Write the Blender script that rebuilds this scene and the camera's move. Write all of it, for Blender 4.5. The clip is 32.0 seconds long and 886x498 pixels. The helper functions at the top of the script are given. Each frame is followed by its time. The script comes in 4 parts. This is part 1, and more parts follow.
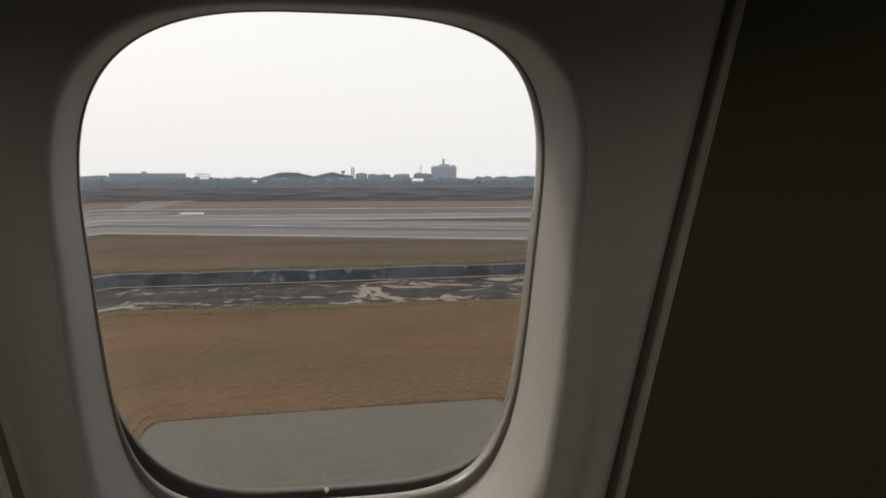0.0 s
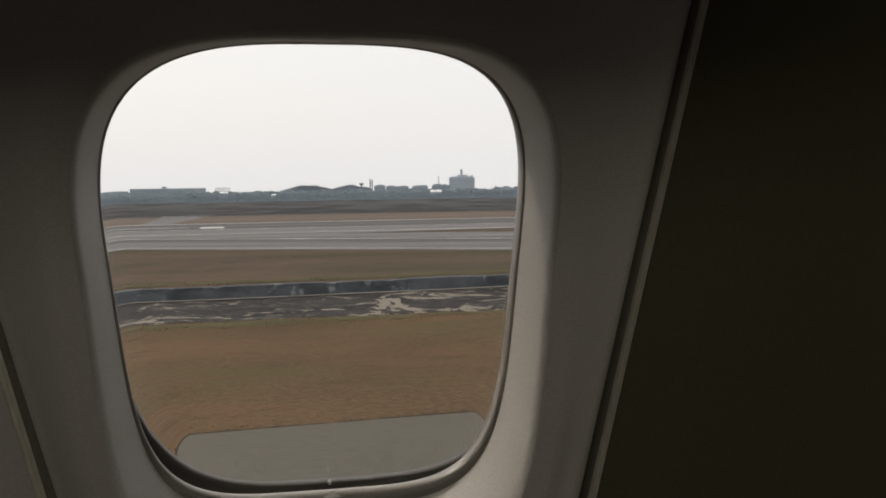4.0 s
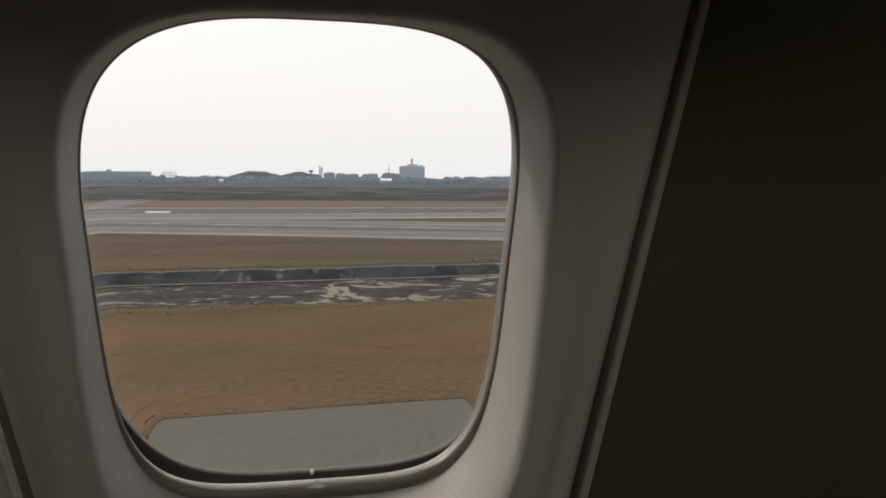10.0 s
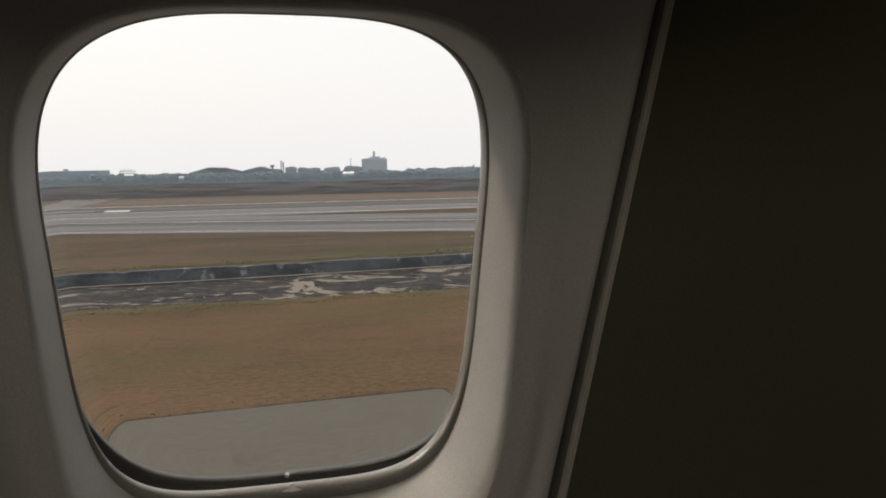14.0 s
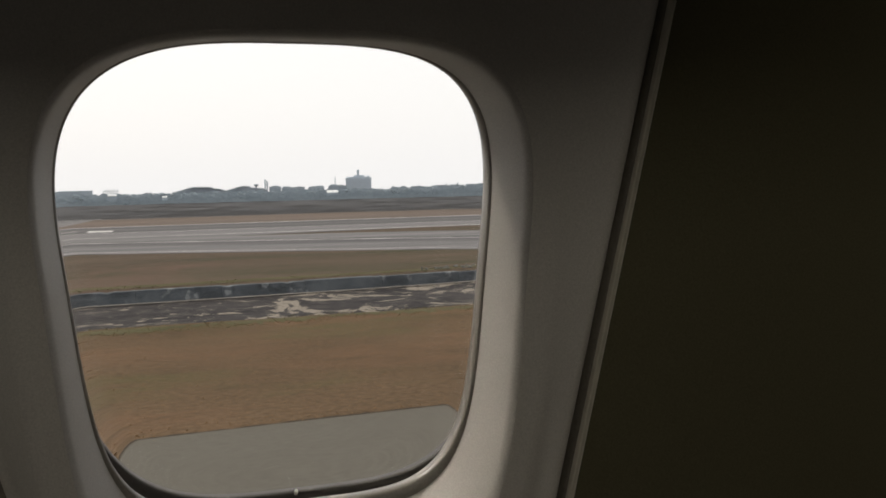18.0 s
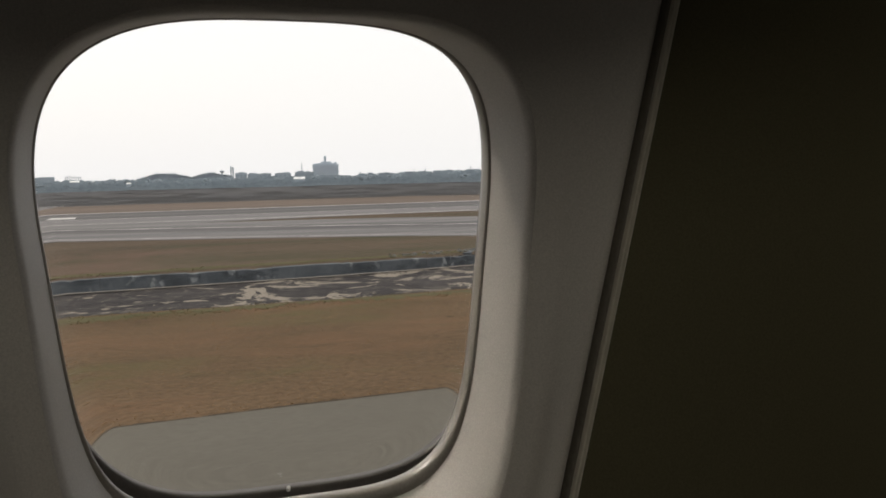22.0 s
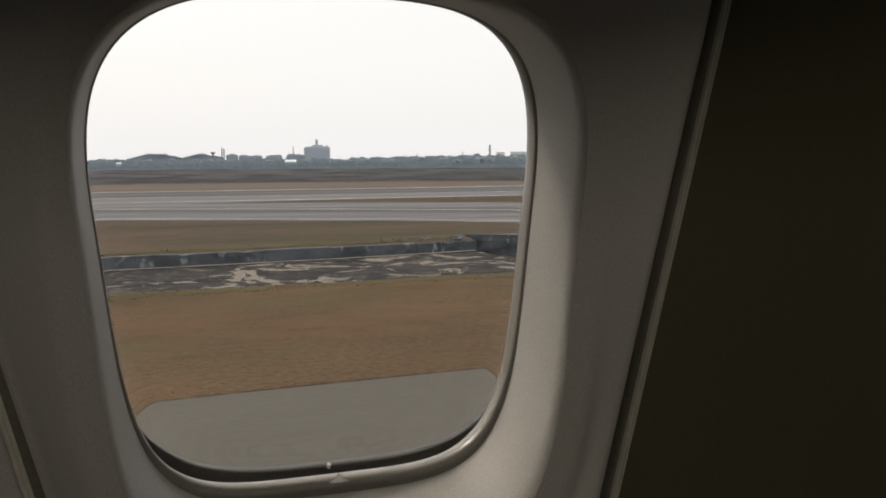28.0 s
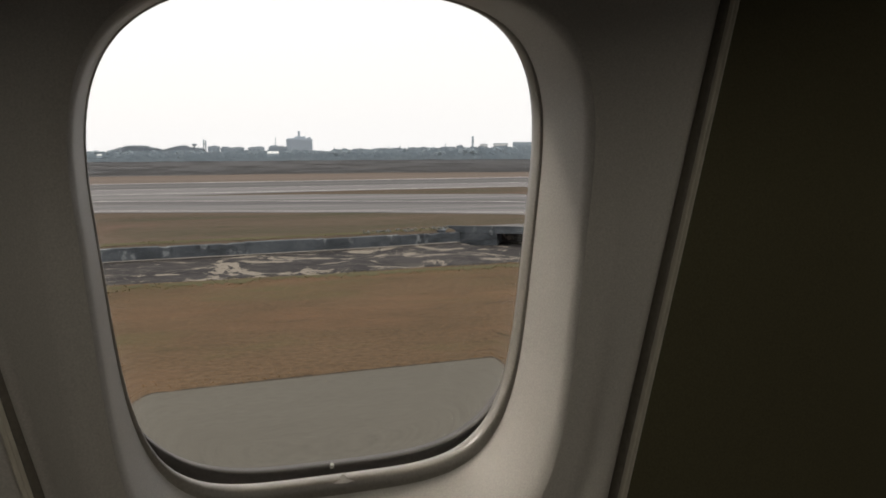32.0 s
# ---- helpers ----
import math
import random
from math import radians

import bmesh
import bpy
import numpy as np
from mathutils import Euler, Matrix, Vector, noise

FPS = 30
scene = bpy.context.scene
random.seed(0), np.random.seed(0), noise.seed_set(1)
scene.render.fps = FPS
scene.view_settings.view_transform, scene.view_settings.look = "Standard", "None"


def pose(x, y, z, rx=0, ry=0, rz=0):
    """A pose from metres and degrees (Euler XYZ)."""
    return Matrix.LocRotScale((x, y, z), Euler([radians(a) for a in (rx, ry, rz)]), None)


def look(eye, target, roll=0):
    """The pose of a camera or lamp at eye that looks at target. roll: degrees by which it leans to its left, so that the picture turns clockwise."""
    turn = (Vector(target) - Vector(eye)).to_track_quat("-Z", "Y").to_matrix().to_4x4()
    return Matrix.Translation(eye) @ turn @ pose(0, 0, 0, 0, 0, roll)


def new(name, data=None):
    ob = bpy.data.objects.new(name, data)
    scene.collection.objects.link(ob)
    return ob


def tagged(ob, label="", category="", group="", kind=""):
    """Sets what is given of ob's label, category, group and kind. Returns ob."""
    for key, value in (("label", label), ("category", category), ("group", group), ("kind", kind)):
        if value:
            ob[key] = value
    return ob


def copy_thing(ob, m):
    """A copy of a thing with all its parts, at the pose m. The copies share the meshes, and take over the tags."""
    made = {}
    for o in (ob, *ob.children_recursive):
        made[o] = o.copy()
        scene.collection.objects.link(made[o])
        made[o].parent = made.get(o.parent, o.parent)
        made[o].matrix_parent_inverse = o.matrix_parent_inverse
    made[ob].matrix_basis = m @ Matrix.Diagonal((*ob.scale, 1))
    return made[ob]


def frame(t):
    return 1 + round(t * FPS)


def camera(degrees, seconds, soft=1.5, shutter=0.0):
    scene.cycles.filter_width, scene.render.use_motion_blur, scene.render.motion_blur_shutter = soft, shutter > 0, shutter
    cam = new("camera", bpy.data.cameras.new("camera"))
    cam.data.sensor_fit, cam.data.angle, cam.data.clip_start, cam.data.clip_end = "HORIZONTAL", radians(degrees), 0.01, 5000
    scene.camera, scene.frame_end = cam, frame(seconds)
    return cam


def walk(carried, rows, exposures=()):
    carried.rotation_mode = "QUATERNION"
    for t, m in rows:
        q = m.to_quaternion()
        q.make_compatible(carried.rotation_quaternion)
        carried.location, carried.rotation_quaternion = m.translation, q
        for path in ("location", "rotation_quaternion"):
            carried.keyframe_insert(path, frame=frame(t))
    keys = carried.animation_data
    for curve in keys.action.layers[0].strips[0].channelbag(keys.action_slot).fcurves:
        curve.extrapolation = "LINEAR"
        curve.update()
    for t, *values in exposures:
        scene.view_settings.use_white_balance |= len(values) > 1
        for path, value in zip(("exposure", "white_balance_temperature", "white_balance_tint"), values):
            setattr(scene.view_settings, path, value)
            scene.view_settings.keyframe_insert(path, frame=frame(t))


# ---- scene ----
cam = camera(51.0, 32.0, soft=1.8)
# t, x, y, z, yaw, pitch, roll. The camera stays in the cabin seat, beside the window; x runs with the aircraft's nose, y out of the window.
PATH = [
    (0.0, -0.0426, -0.5998, 6.0493, -11.55, -4.34, 0.00),
    (0.5, -0.0365, -0.5944, 6.0495, -12.62, -4.24, 0.44),
    (1.0, -0.0300, -0.5890, 6.0499, -13.69, -3.91, 0.88),
    (1.5, -0.0294, -0.6003, 6.0482, -10.90, -3.40, 0.18),
    (2.0, -0.0289, -0.6116, 6.0465, -10.96, -2.64, -0.53),
    (2.5, -0.0255, -0.6568, 6.0487, -9.90, -2.75, 0.85),
    (4.5, -0.0339, -0.6554, 6.0519, -11.09, -3.97, 0.95),
    (5.0, -0.0339, -0.6381, 6.0500, -12.51, -4.10, 0.96),
    (5.5, -0.0355, -0.6409, 6.0513, -12.68, -4.10, 1.05),
    (6.0, -0.0357, -0.6437, 6.0513, -13.24, -4.15, 1.15),
    (6.5, -0.0390, -0.6428, 6.0508, -13.69, -4.36, 1.06),
    (7.0, -0.0424, -0.6420, 6.0508, -13.80, -4.50, 0.97),
    (7.5, -0.0446, -0.6456, 6.0518, -13.73, -4.16, 1.09),
    (8.0, -0.0459, -0.6493, 6.0535, -13.31, -3.43, 1.21),
    (8.5, -0.0497, -0.6408, 6.0514, -15.02, -4.23, 0.63),
    (9.0, -0.0541, -0.6323, 6.0485, -14.71, -4.79, 0.06),
    (9.5, -0.0556, -0.6338, 6.0481, -14.92, -5.20, -0.16),
    (10.0, -0.0591, -0.6353, 6.0483, -13.50, -4.33, -0.38),
    (10.5, -0.0591, -0.6382, 6.0490, -13.64, -4.10, -0.05),
    (11.0, -0.0580, -0.6411, 6.0505, -13.15, -3.89, 0.27),
    (11.5, -0.0599, -0.6404, 6.0500, -13.49, -3.93, 0.41),
    (12.0, -0.0611, -0.6397, 6.0505, -13.73, -4.11, 0.55),
    (12.5, -0.0615, -0.6339, 6.0498, -14.19, -4.25, 0.38),
    (13.0, -0.0618, -0.6281, 6.0496, -14.98, -4.59, 0.21),
    (13.5, -0.0615, -0.6266, 6.0490, -15.53, -4.86, 0.61),
    (14.0, -0.0614, -0.6251, 6.0505, -15.80, -4.88, 1.01),
    (14.5, -0.0641, -0.6274, 6.0515, -15.91, -4.68, 1.01),
    (16.5, -0.0754, -0.6237, 6.0495, -16.23, -5.02, -0.09),
    (17.0, -0.0795, -0.6165, 6.0486, -15.89, -4.89, -0.04),
    (17.5, -0.0793, -0.6274, 6.0510, -16.22, -4.87, 0.67),
    (18.0, -0.0798, -0.6382, 6.0540, -16.77, -3.79, 1.38),
    (18.5, -0.0809, -0.6297, 6.0527, -17.12, -3.20, 1.30),
    (19.0, -0.0818, -0.6211, 6.0526, -17.33, -3.89, 1.22),
    (19.5, -0.0832, -0.6130, 6.0530, -18.11, -4.79, 1.07),
    (20.0, -0.0836, -0.6048, 6.0522, -18.80, -5.30, 0.92),
    (20.5, -0.0852, -0.6049, 6.0533, -18.76, -5.49, 1.09),
    (21.0, -0.0866, -0.6050, 6.0537, -19.24, -5.56, 1.26),
    (21.5, -0.0898, -0.6073, 6.0536, -19.17, -4.97, 1.30),
    (22.0, -0.0931, -0.6096, 6.0533, -18.77, -4.66, 1.34),
    (22.5, -0.0944, -0.6109, 6.0532, -17.98, -4.48, 1.41),
    (23.0, -0.0952, -0.6123, 6.0532, -18.11, -4.45, 1.47),
    (23.5, -0.0981, -0.6062, 6.0527, -18.66, -4.61, 1.19),
    (24.0, -0.1004, -0.6001, 6.0509, -18.80, -5.20, 0.92),
    (24.5, -0.1037, -0.6047, 6.0521, -17.31, -5.68, 1.17),
    (25.0, -0.1065, -0.6093, 6.0529, -19.07, -5.30, 1.43),
    (25.5, -0.1102, -0.6090, 6.0526, -18.49, -5.04, 1.43),
    (27.5, -0.1216, -0.6078, 6.0527, -19.18, -4.58, 1.44),
    (28.0, -0.1287, -0.5966, 6.0493, -19.28, -5.55, 0.30),
    (28.5, -0.1301, -0.5956, 6.0494, -19.00, -6.19, 0.24),
    (29.0, -0.1321, -0.5946, 6.0501, -18.36, -5.53, 0.18),
    (29.5, -0.1320, -0.5897, 6.0495, -19.76, -5.44, 0.25),
    (30.0, -0.1329, -0.5848, 6.0492, -19.35, -5.41, 0.32),
    (30.5, -0.1289, -0.5815, 6.0516, -18.69, -5.41, 0.93),
    (31.0, -0.1254, -0.5781, 6.0531, -19.06, -6.07, 1.54),
    (31.5, -0.1315, -0.5807, 6.0526, -21.12, -7.20, 0.93),
    (32.0, -0.1395, -0.5832, 6.0522, -20.33, -6.07, 0.33),
]

walk(cam, [(t, pose(x, y, z, 90 + p, r, yaw)) for t, x, y, z, yaw, p, r in PATH],
     [(0.0, 0.03), (1.0, 0.07), (2.0, -0.09), (6.0, 0.02), (14.0, 0.08), (20.0, 0.14), (25.0, 0.14), (29.0, 0.10), (31.0, 0.12), (32.0, 0.20)])

# ---------------------------------------------------------------- light
SUN_ELEVATION, SUN_AZIMUTH = 48.0, -38.0     # azimuth from the y axis, minus towards -x
world = bpy.data.worlds.new("hazy_sky")
scene.world = world
world.use_nodes = True
wn, wl = world.node_tree.nodes, world.node_tree.links
background = wn["Background"]
sky = wn.new("ShaderNodeTexSky")
sky.sky_type = "NISHITA"
sky.sun_disc = False
sky.sun_elevation, sky.sun_rotation = radians(SUN_ELEVATION), radians(SUN_AZIMUTH)
sky.dust_density, sky.air_density, sky.ozone_density = 6.0, 1.6, 1.0
haze = wn.new("ShaderNodeMix")
haze.data_type = "RGBA"
haze.inputs[0].default_value = 0.8
haze.inputs[7].default_value = (10.55, 10.37, 10.30, 1)
wl.new(sky.outputs[0], haze.inputs[6])
wl.new(haze.outputs[2], background.inputs[0])
background.inputs[1].default_value = 0.103

sun_data = bpy.data.lights.new("sun", "SUN")
sun_data.energy, sun_data.angle, sun_data.color = 1.05, radians(4.0), (1.0, 0.93, 0.82)
sun = new("sun", sun_data)
se, sa = radians(SUN_ELEVATION), radians(SUN_AZIMUTH)
sun_way = Vector((math.sin(sa) * math.cos(se), math.cos(sa) * math.cos(se), math.sin(se)))
sun.matrix_world = look(sun_way * 50, (0, 0, 0))

# added fill lamp at the cabin's far side; no window opening is built there
lamp_data = bpy.data.lights.new("far_side_fill", "AREA")
lamp_data.shape, lamp_data.size, lamp_data.size_y = "RECTANGLE", 0.5, 0.42
lamp_data.energy, lamp_data.color = 2.35, (1.0, 0.95, 0.86)
lamp = new("far_side_fill", lamp_data)
lamp.matrix_world = look((-2.0, -5.12, 5.45), (0.0, 0, 5.75))
# added unseen fill from above that brightens the lower side panel
ceiling_fill_data = bpy.data.lights.new("ceiling_fill_lamp", "AREA")
ceiling_fill_data.shape, ceiling_fill_data.size, ceiling_fill_data.size_y = "RECTANGLE", 3.2, 0.9
ceiling_fill_data.energy, ceiling_fill_data.color = 15.0, (1.0, 0.93, 0.82)
ceiling_fill = new("ceiling_fill_lamp", ceiling_fill_data)
ceiling_fill.matrix_world = look((0.0, -2.1, 7.22), (0.0, -1.6, 5.0))


# ---------------------------------------------------------------- materials
def material(name, dark, light, scale=4.0, fine=60.0, rough=0.8, bump=0.2, stretch=(1, 1, 1), metal=0.0, detail=6.0, contrast=0.35,
             spec=0.3, depth=0.02, island=0.0, grain_by=0.28):
    """A two-scale noise material: broad patches from dark to light, a fine grain over them and a fine relief."""
    m = bpy.data.materials.new(name)
    m.use_nodes = True
    n, l = m.node_tree.nodes, m.node_tree.links
    b = n["Principled BSDF"]
    co = n.new("ShaderNodeTexCoord")
    mp = n.new("ShaderNodeMapping")
    mp.inputs["Scale"].default_value = stretch
    l.new(co.outputs["Object"], mp.inputs[0])
    big = n.new("ShaderNodeTexNoise")
    big.inputs["Scale"].default_value, big.inputs["Detail"].default_value = scale, detail
    small = n.new("ShaderNodeTexNoise")
    small.inputs["Scale"].default_value, small.inputs["Detail"].default_value = fine, 4.0
    l.new(mp.outputs[0], big.inputs["Vector"])
    l.new(mp.outputs[0], small.inputs["Vector"])
    ramp = n.new("ShaderNodeValToRGB")
    ramp.color_ramp.elements[0].position, ramp.color_ramp.elements[1].position = 0.5 - contrast / 2, 0.5 + contrast / 2
    ramp.color_ramp.elements[0].color, ramp.color_ramp.elements[1].color = (*dark, 1), (*light, 1)
    l.new(big.outputs["Fac"], ramp.inputs[0])
    grain = n.new("ShaderNodeMapRange")
    grain.inputs["To Min"].default_value, grain.inputs["To Max"].default_value = 1 - grain_by, 1 + grain_by
    l.new(small.outputs["Fac"], grain.inputs[0])
    mul = n.new("ShaderNodeMix")
    mul.data_type, mul.blend_type = "RGBA", "MULTIPLY"
    mul.inputs[0].default_value = 1.0
    l.new(ramp.outputs[0], mul.inputs[6])
    l.new(grain.outputs[0], mul.inputs[7])
    last = mul
    if island:
        info = n.new("ShaderNodeObjectInfo")
        vary = n.new("ShaderNodeMapRange")
        vary.inputs["To Min"].default_value, vary.inputs["To Max"].default_value = 1 - island, 1 + island
        l.new(info.outputs["Random"], vary.inputs[0])
        last = n.new("ShaderNodeMix")
        last.data_type, last.blend_type = "RGBA", "MULTIPLY"
        last.inputs[0].default_value = 1.0
        l.new(mul.outputs[2], last.inputs[6])
        l.new(vary.outputs[0], last.inputs[7])
    l.new(last.outputs[2], b.inputs["Base Color"])
    b.inputs["Roughness"].default_value, b.inputs["Metallic"].default_value = rough, metal
    b.inputs["Specular IOR Level"].default_value = spec
    if bump:
        bp = n.new("ShaderNodeBump")
        bp.inputs["Strength"].default_value, bp.inputs["Distance"].default_value = bump, depth
        l.new(small.outputs["Fac"], bp.inputs["Height"])
        l.new(bp.outputs[0], b.inputs["Normal"])
    return m


def layered(m, colour, scale, stretch, low, high, curl=0.0):
    """Lays patches of another colour over a material, by a stretched noise of its own."""
    n, l = m.node_tree.nodes, m.node_tree.links
    b = n["Principled BSDF"]
    old = b.inputs["Base Color"].links[0].from_socket
    co = n.new("ShaderNodeTexCoord")
    mp = n.new("ShaderNodeMapping")
    mp.inputs["Scale"].default_value = stretch
    l.new(co.outputs["Object"], mp.inputs[0])
    no = n.new("ShaderNodeTexNoise")
    no.inputs["Scale"].default_value, no.inputs["Detail"].default_value, no.inputs["Roughness"].default_value = scale, 10.0, 0.68
    no.inputs["Distortion"].default_value = curl
    l.new(mp.outputs[0], no.inputs["Vector"])
    rp = n.new("ShaderNodeMapRange")
    rp.inputs["From Min"].default_value, rp.inputs["From Max"].default_value = low, high
    l.new(no.outputs["Fac"], rp.inputs[0])
    mx = n.new("ShaderNodeMix")
    mx.data_type = "RGBA"
    mx.inputs[7].default_value = (*colour, 1)
    l.new(rp.outputs[0], mx.inputs[0])
    l.new(old, mx.inputs[6])
    l.new(mx.outputs[2], b.inputs["Base Color"])
    return m


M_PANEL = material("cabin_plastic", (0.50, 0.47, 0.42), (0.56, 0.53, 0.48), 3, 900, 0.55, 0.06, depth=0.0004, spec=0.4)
# same plastic as the panel, its colour darkened against the strong window light
M_REVEAL = material("reveal_plastic_dimmed", (0.375, 0.352, 0.318), (0.418, 0.394, 0.358), 5, 900, 0.5, 0.05, depth=0.0004, spec=0.4)
M_BEAD = material("bead_rubber", (0.185, 0.168, 0.142), (0.222, 0.202, 0.174), 8, 500, 0.32, 0.05, depth=0.0003, spec=0.5)
M_SEAL = material("seal_rubber", (0.062, 0.056, 0.050), (0.085, 0.077, 0.069), 10, 400, 0.6, 0.1, depth=0.0005)
M_TRIM = material("trim_strip", (0.60, 0.56, 0.46), (0.68, 0.635, 0.53), 6, 300, 0.35, 0.05, stretch=(1, 1, 0.2), depth=0.0003, spec=0.5)
M_GROOVE = material("groove_dark", (0.16, 0.144, 0.115), (0.20, 0.18, 0.147), 6, 300, 0.7, 0.1, depth=0.0004)
M_DARK = material("dark_partition", (0.097, 0.085, 0.048), (0.118, 0.105, 0.060), 2, 700, 0.75, 0.15, depth=0.0006, spec=0.2)
M_CABIN = material("cabin_lining", (0.22, 0.205, 0.18), (0.28, 0.26, 0.23), 1.5, 300, 0.7, 0.05, depth=0.0005)
M_CARPET = material("carpet", (0.10, 0.098, 0.10), (0.15, 0.145, 0.145), 3, 400, 0.95, 0.4, depth=0.003)
M_PIN = material("white_plastic", (0.75, 0.75, 0.72), (0.85, 0.85, 0.82), 20, 600, 0.4, 0.0)

M_GRASS = material("dry_grass", (0.080, 0.054, 0.031), (0.132, 0.088, 0.052), 0.10, 4.5, 0.95, 0.9, stretch=(0.9, 1.0, 1), depth=0.12, spec=0.05, contrast=0.5, grain_by=0.62)
layered(M_GRASS, (0.092, 0.078, 0.038), 0.09, (0.5, 1.0, 1), 0.50, 0.62)
layered(M_GRASS, (0.146, 0.087, 0.051), 0.11, (0.4, 1.0, 1), 0.50, 0.66)
layered(M_GRASS, (0.066, 0.048, 0.028), 0.7, (0.5, 1.0, 1), 0.56, 0.76, 0.8)
layered(M_GRASS, (0.046, 0.036, 0.021), 1.8, (0.6, 1.0, 1), 0.62, 0.74, 0.5)
layered(M_GRASS, (0.165, 0.115, 0.066), 2.6, (0.6, 1.0, 1), 0.60, 0.78)
layered(M_GRASS, (0.050, 0.040, 0.020), 0.42, (0.55, 1.0, 1), 0.645, 0.675, 1.6)
M_GRASS_FAR = material("olive_dry_grass", (0.078, 0.061, 0.043), (0.110, 0.082, 0.058), 0.10, 3.2, 0.95, 1.0, stretch=(0.3, 1.0, 1), depth=0.25, spec=0.05, contrast=0.5, grain_by=0.5)
layered(M_GRASS_FAR, (0.060, 0.059, 0.033), 0.09, (0.25, 1.0, 1), 0.48, 0.68)
layered(M_GRASS_FAR, (0.062, 0.048, 0.033), 1.0, (0.10, 1.0, 1), 0.54, 0.74)
layered(M_GRASS_FAR, (0.128, 0.082, 0.062), 0.045, (0.5, 0.6, 1), 0.52, 0.66, 0.8)
layered(M_GRASS_FAR, (0.050, 0.044, 0.026), 0.30, (0.35, 1.0, 1), 0.60, 0.70, 0.8)
M_TUFT = material("grass_tuft", (0.19, 0.125, 0.065), (0.30, 0.20, 0.11), 0.25, 9.0, 0.9, 0.0, spec=0.05, contrast=0.5)
M_TUFT_GREEN = material("green_tuft", (0.110, 0.102, 0.055), (0.16, 0.135, 0.075), 0.25, 9.0, 0.9, 0.0, spec=0.05, contrast=0.5)
M_SCRUB = material("scrub_field", (0.090, 0.087, 0.089), (0.110, 0.105, 0.104), 0.03, 0.3, 0.95, 0.1, stretch=(0.10, 1, 1), depth=0.4, spec=0.05)
M_STRAW = material("straw_strip", (0.126, 0.098, 0.080), (0.158, 0.122, 0.100), 0.03, 1.5, 0.95, 0.5, stretch=(0.3, 1, 1), depth=0.1, spec=0.05)
layered(M_SCRUB, (0.062, 0.064, 0.070), 0.030, (0.07, 1.0, 1), 0.47, 0.60)
layered(M_SCRUB, (0.122, 0.104, 0.088), 0.024, (0.10, 1.0, 1), 0.56, 0.70)
layered(M_SCRUB, (0.085, 0.092, 0.088), 0.12, (0.12, 1.0, 1), 0.52, 0.66)
layered(M_STRAW, (0.092, 0.078, 0.062), 0.09, (0.10, 1.0, 1), 0.50, 0.68)
layered(M_STRAW, (0.180, 0.142, 0.112), 0.22, (0.12, 1.0, 1), 0.56, 0.74)
M_MUD = material("ditch_mud", (0.026, 0.024, 0.024), (0.052, 0.047, 0.045), 0.5, 6, 0.9, 0.6, stretch=(0.5, 1, 1), depth=0.06, spec=0.06)
layered(M_MUD, (0.075, 0.067, 0.060), 0.9, (0.6, 1.0, 1), 0.54, 0.58, 1.0)
layered(M_MUD, (0.225, 0.196, 0.158), 0.22, (1.0, 0.75, 1), 0.545, 0.553, 2.2)
layered(M_MUD, (0.185, 0.162, 0.132), 0.7, (0.7, 1.0, 1), 0.625, 0.635, 1.4)
layered(M_MUD, (0.026, 0.024, 0.024), 1.2, (0.55, 1.2, 1), 0.60, 0.615, 1.2)
M_CONCRETE = material("weathered_concrete", (0.075, 0.083, 0.090), (0.120, 0.130, 0.138), 0.7, 12, 0.85, 0.4, stretch=(1, 1, 0.5), depth=0.02, island=0.12, spec=0.2)
layered(M_CONCRETE, (0.040, 0.044, 0.048), 0.9, (0.35, 0.35, 0.8), 0.47, 0.66)
layered(M_CONCRETE, (0.23, 0.24, 0.24), 1.7, (0.6, 0.6, 0.45), 0.575, 0.66)
layered(M_CONCRETE, (0.030, 0.033, 0.036), 2.6, (0.9, 0.9, 0.12), 0.60, 0.70)
M_ROAD = material("taxiway_asphalt", (0.093, 0.083, 0.065), (0.109, 0.0985, 0.078), 0.12, 14, 0.85, 0.06, stretch=(0.25, 1, 1), depth=0.004, spec=0.2)
layered(M_ROAD, (0.078, 0.069, 0.055), 0.10, (0.10, 1.2, 1), 0.56, 0.75)
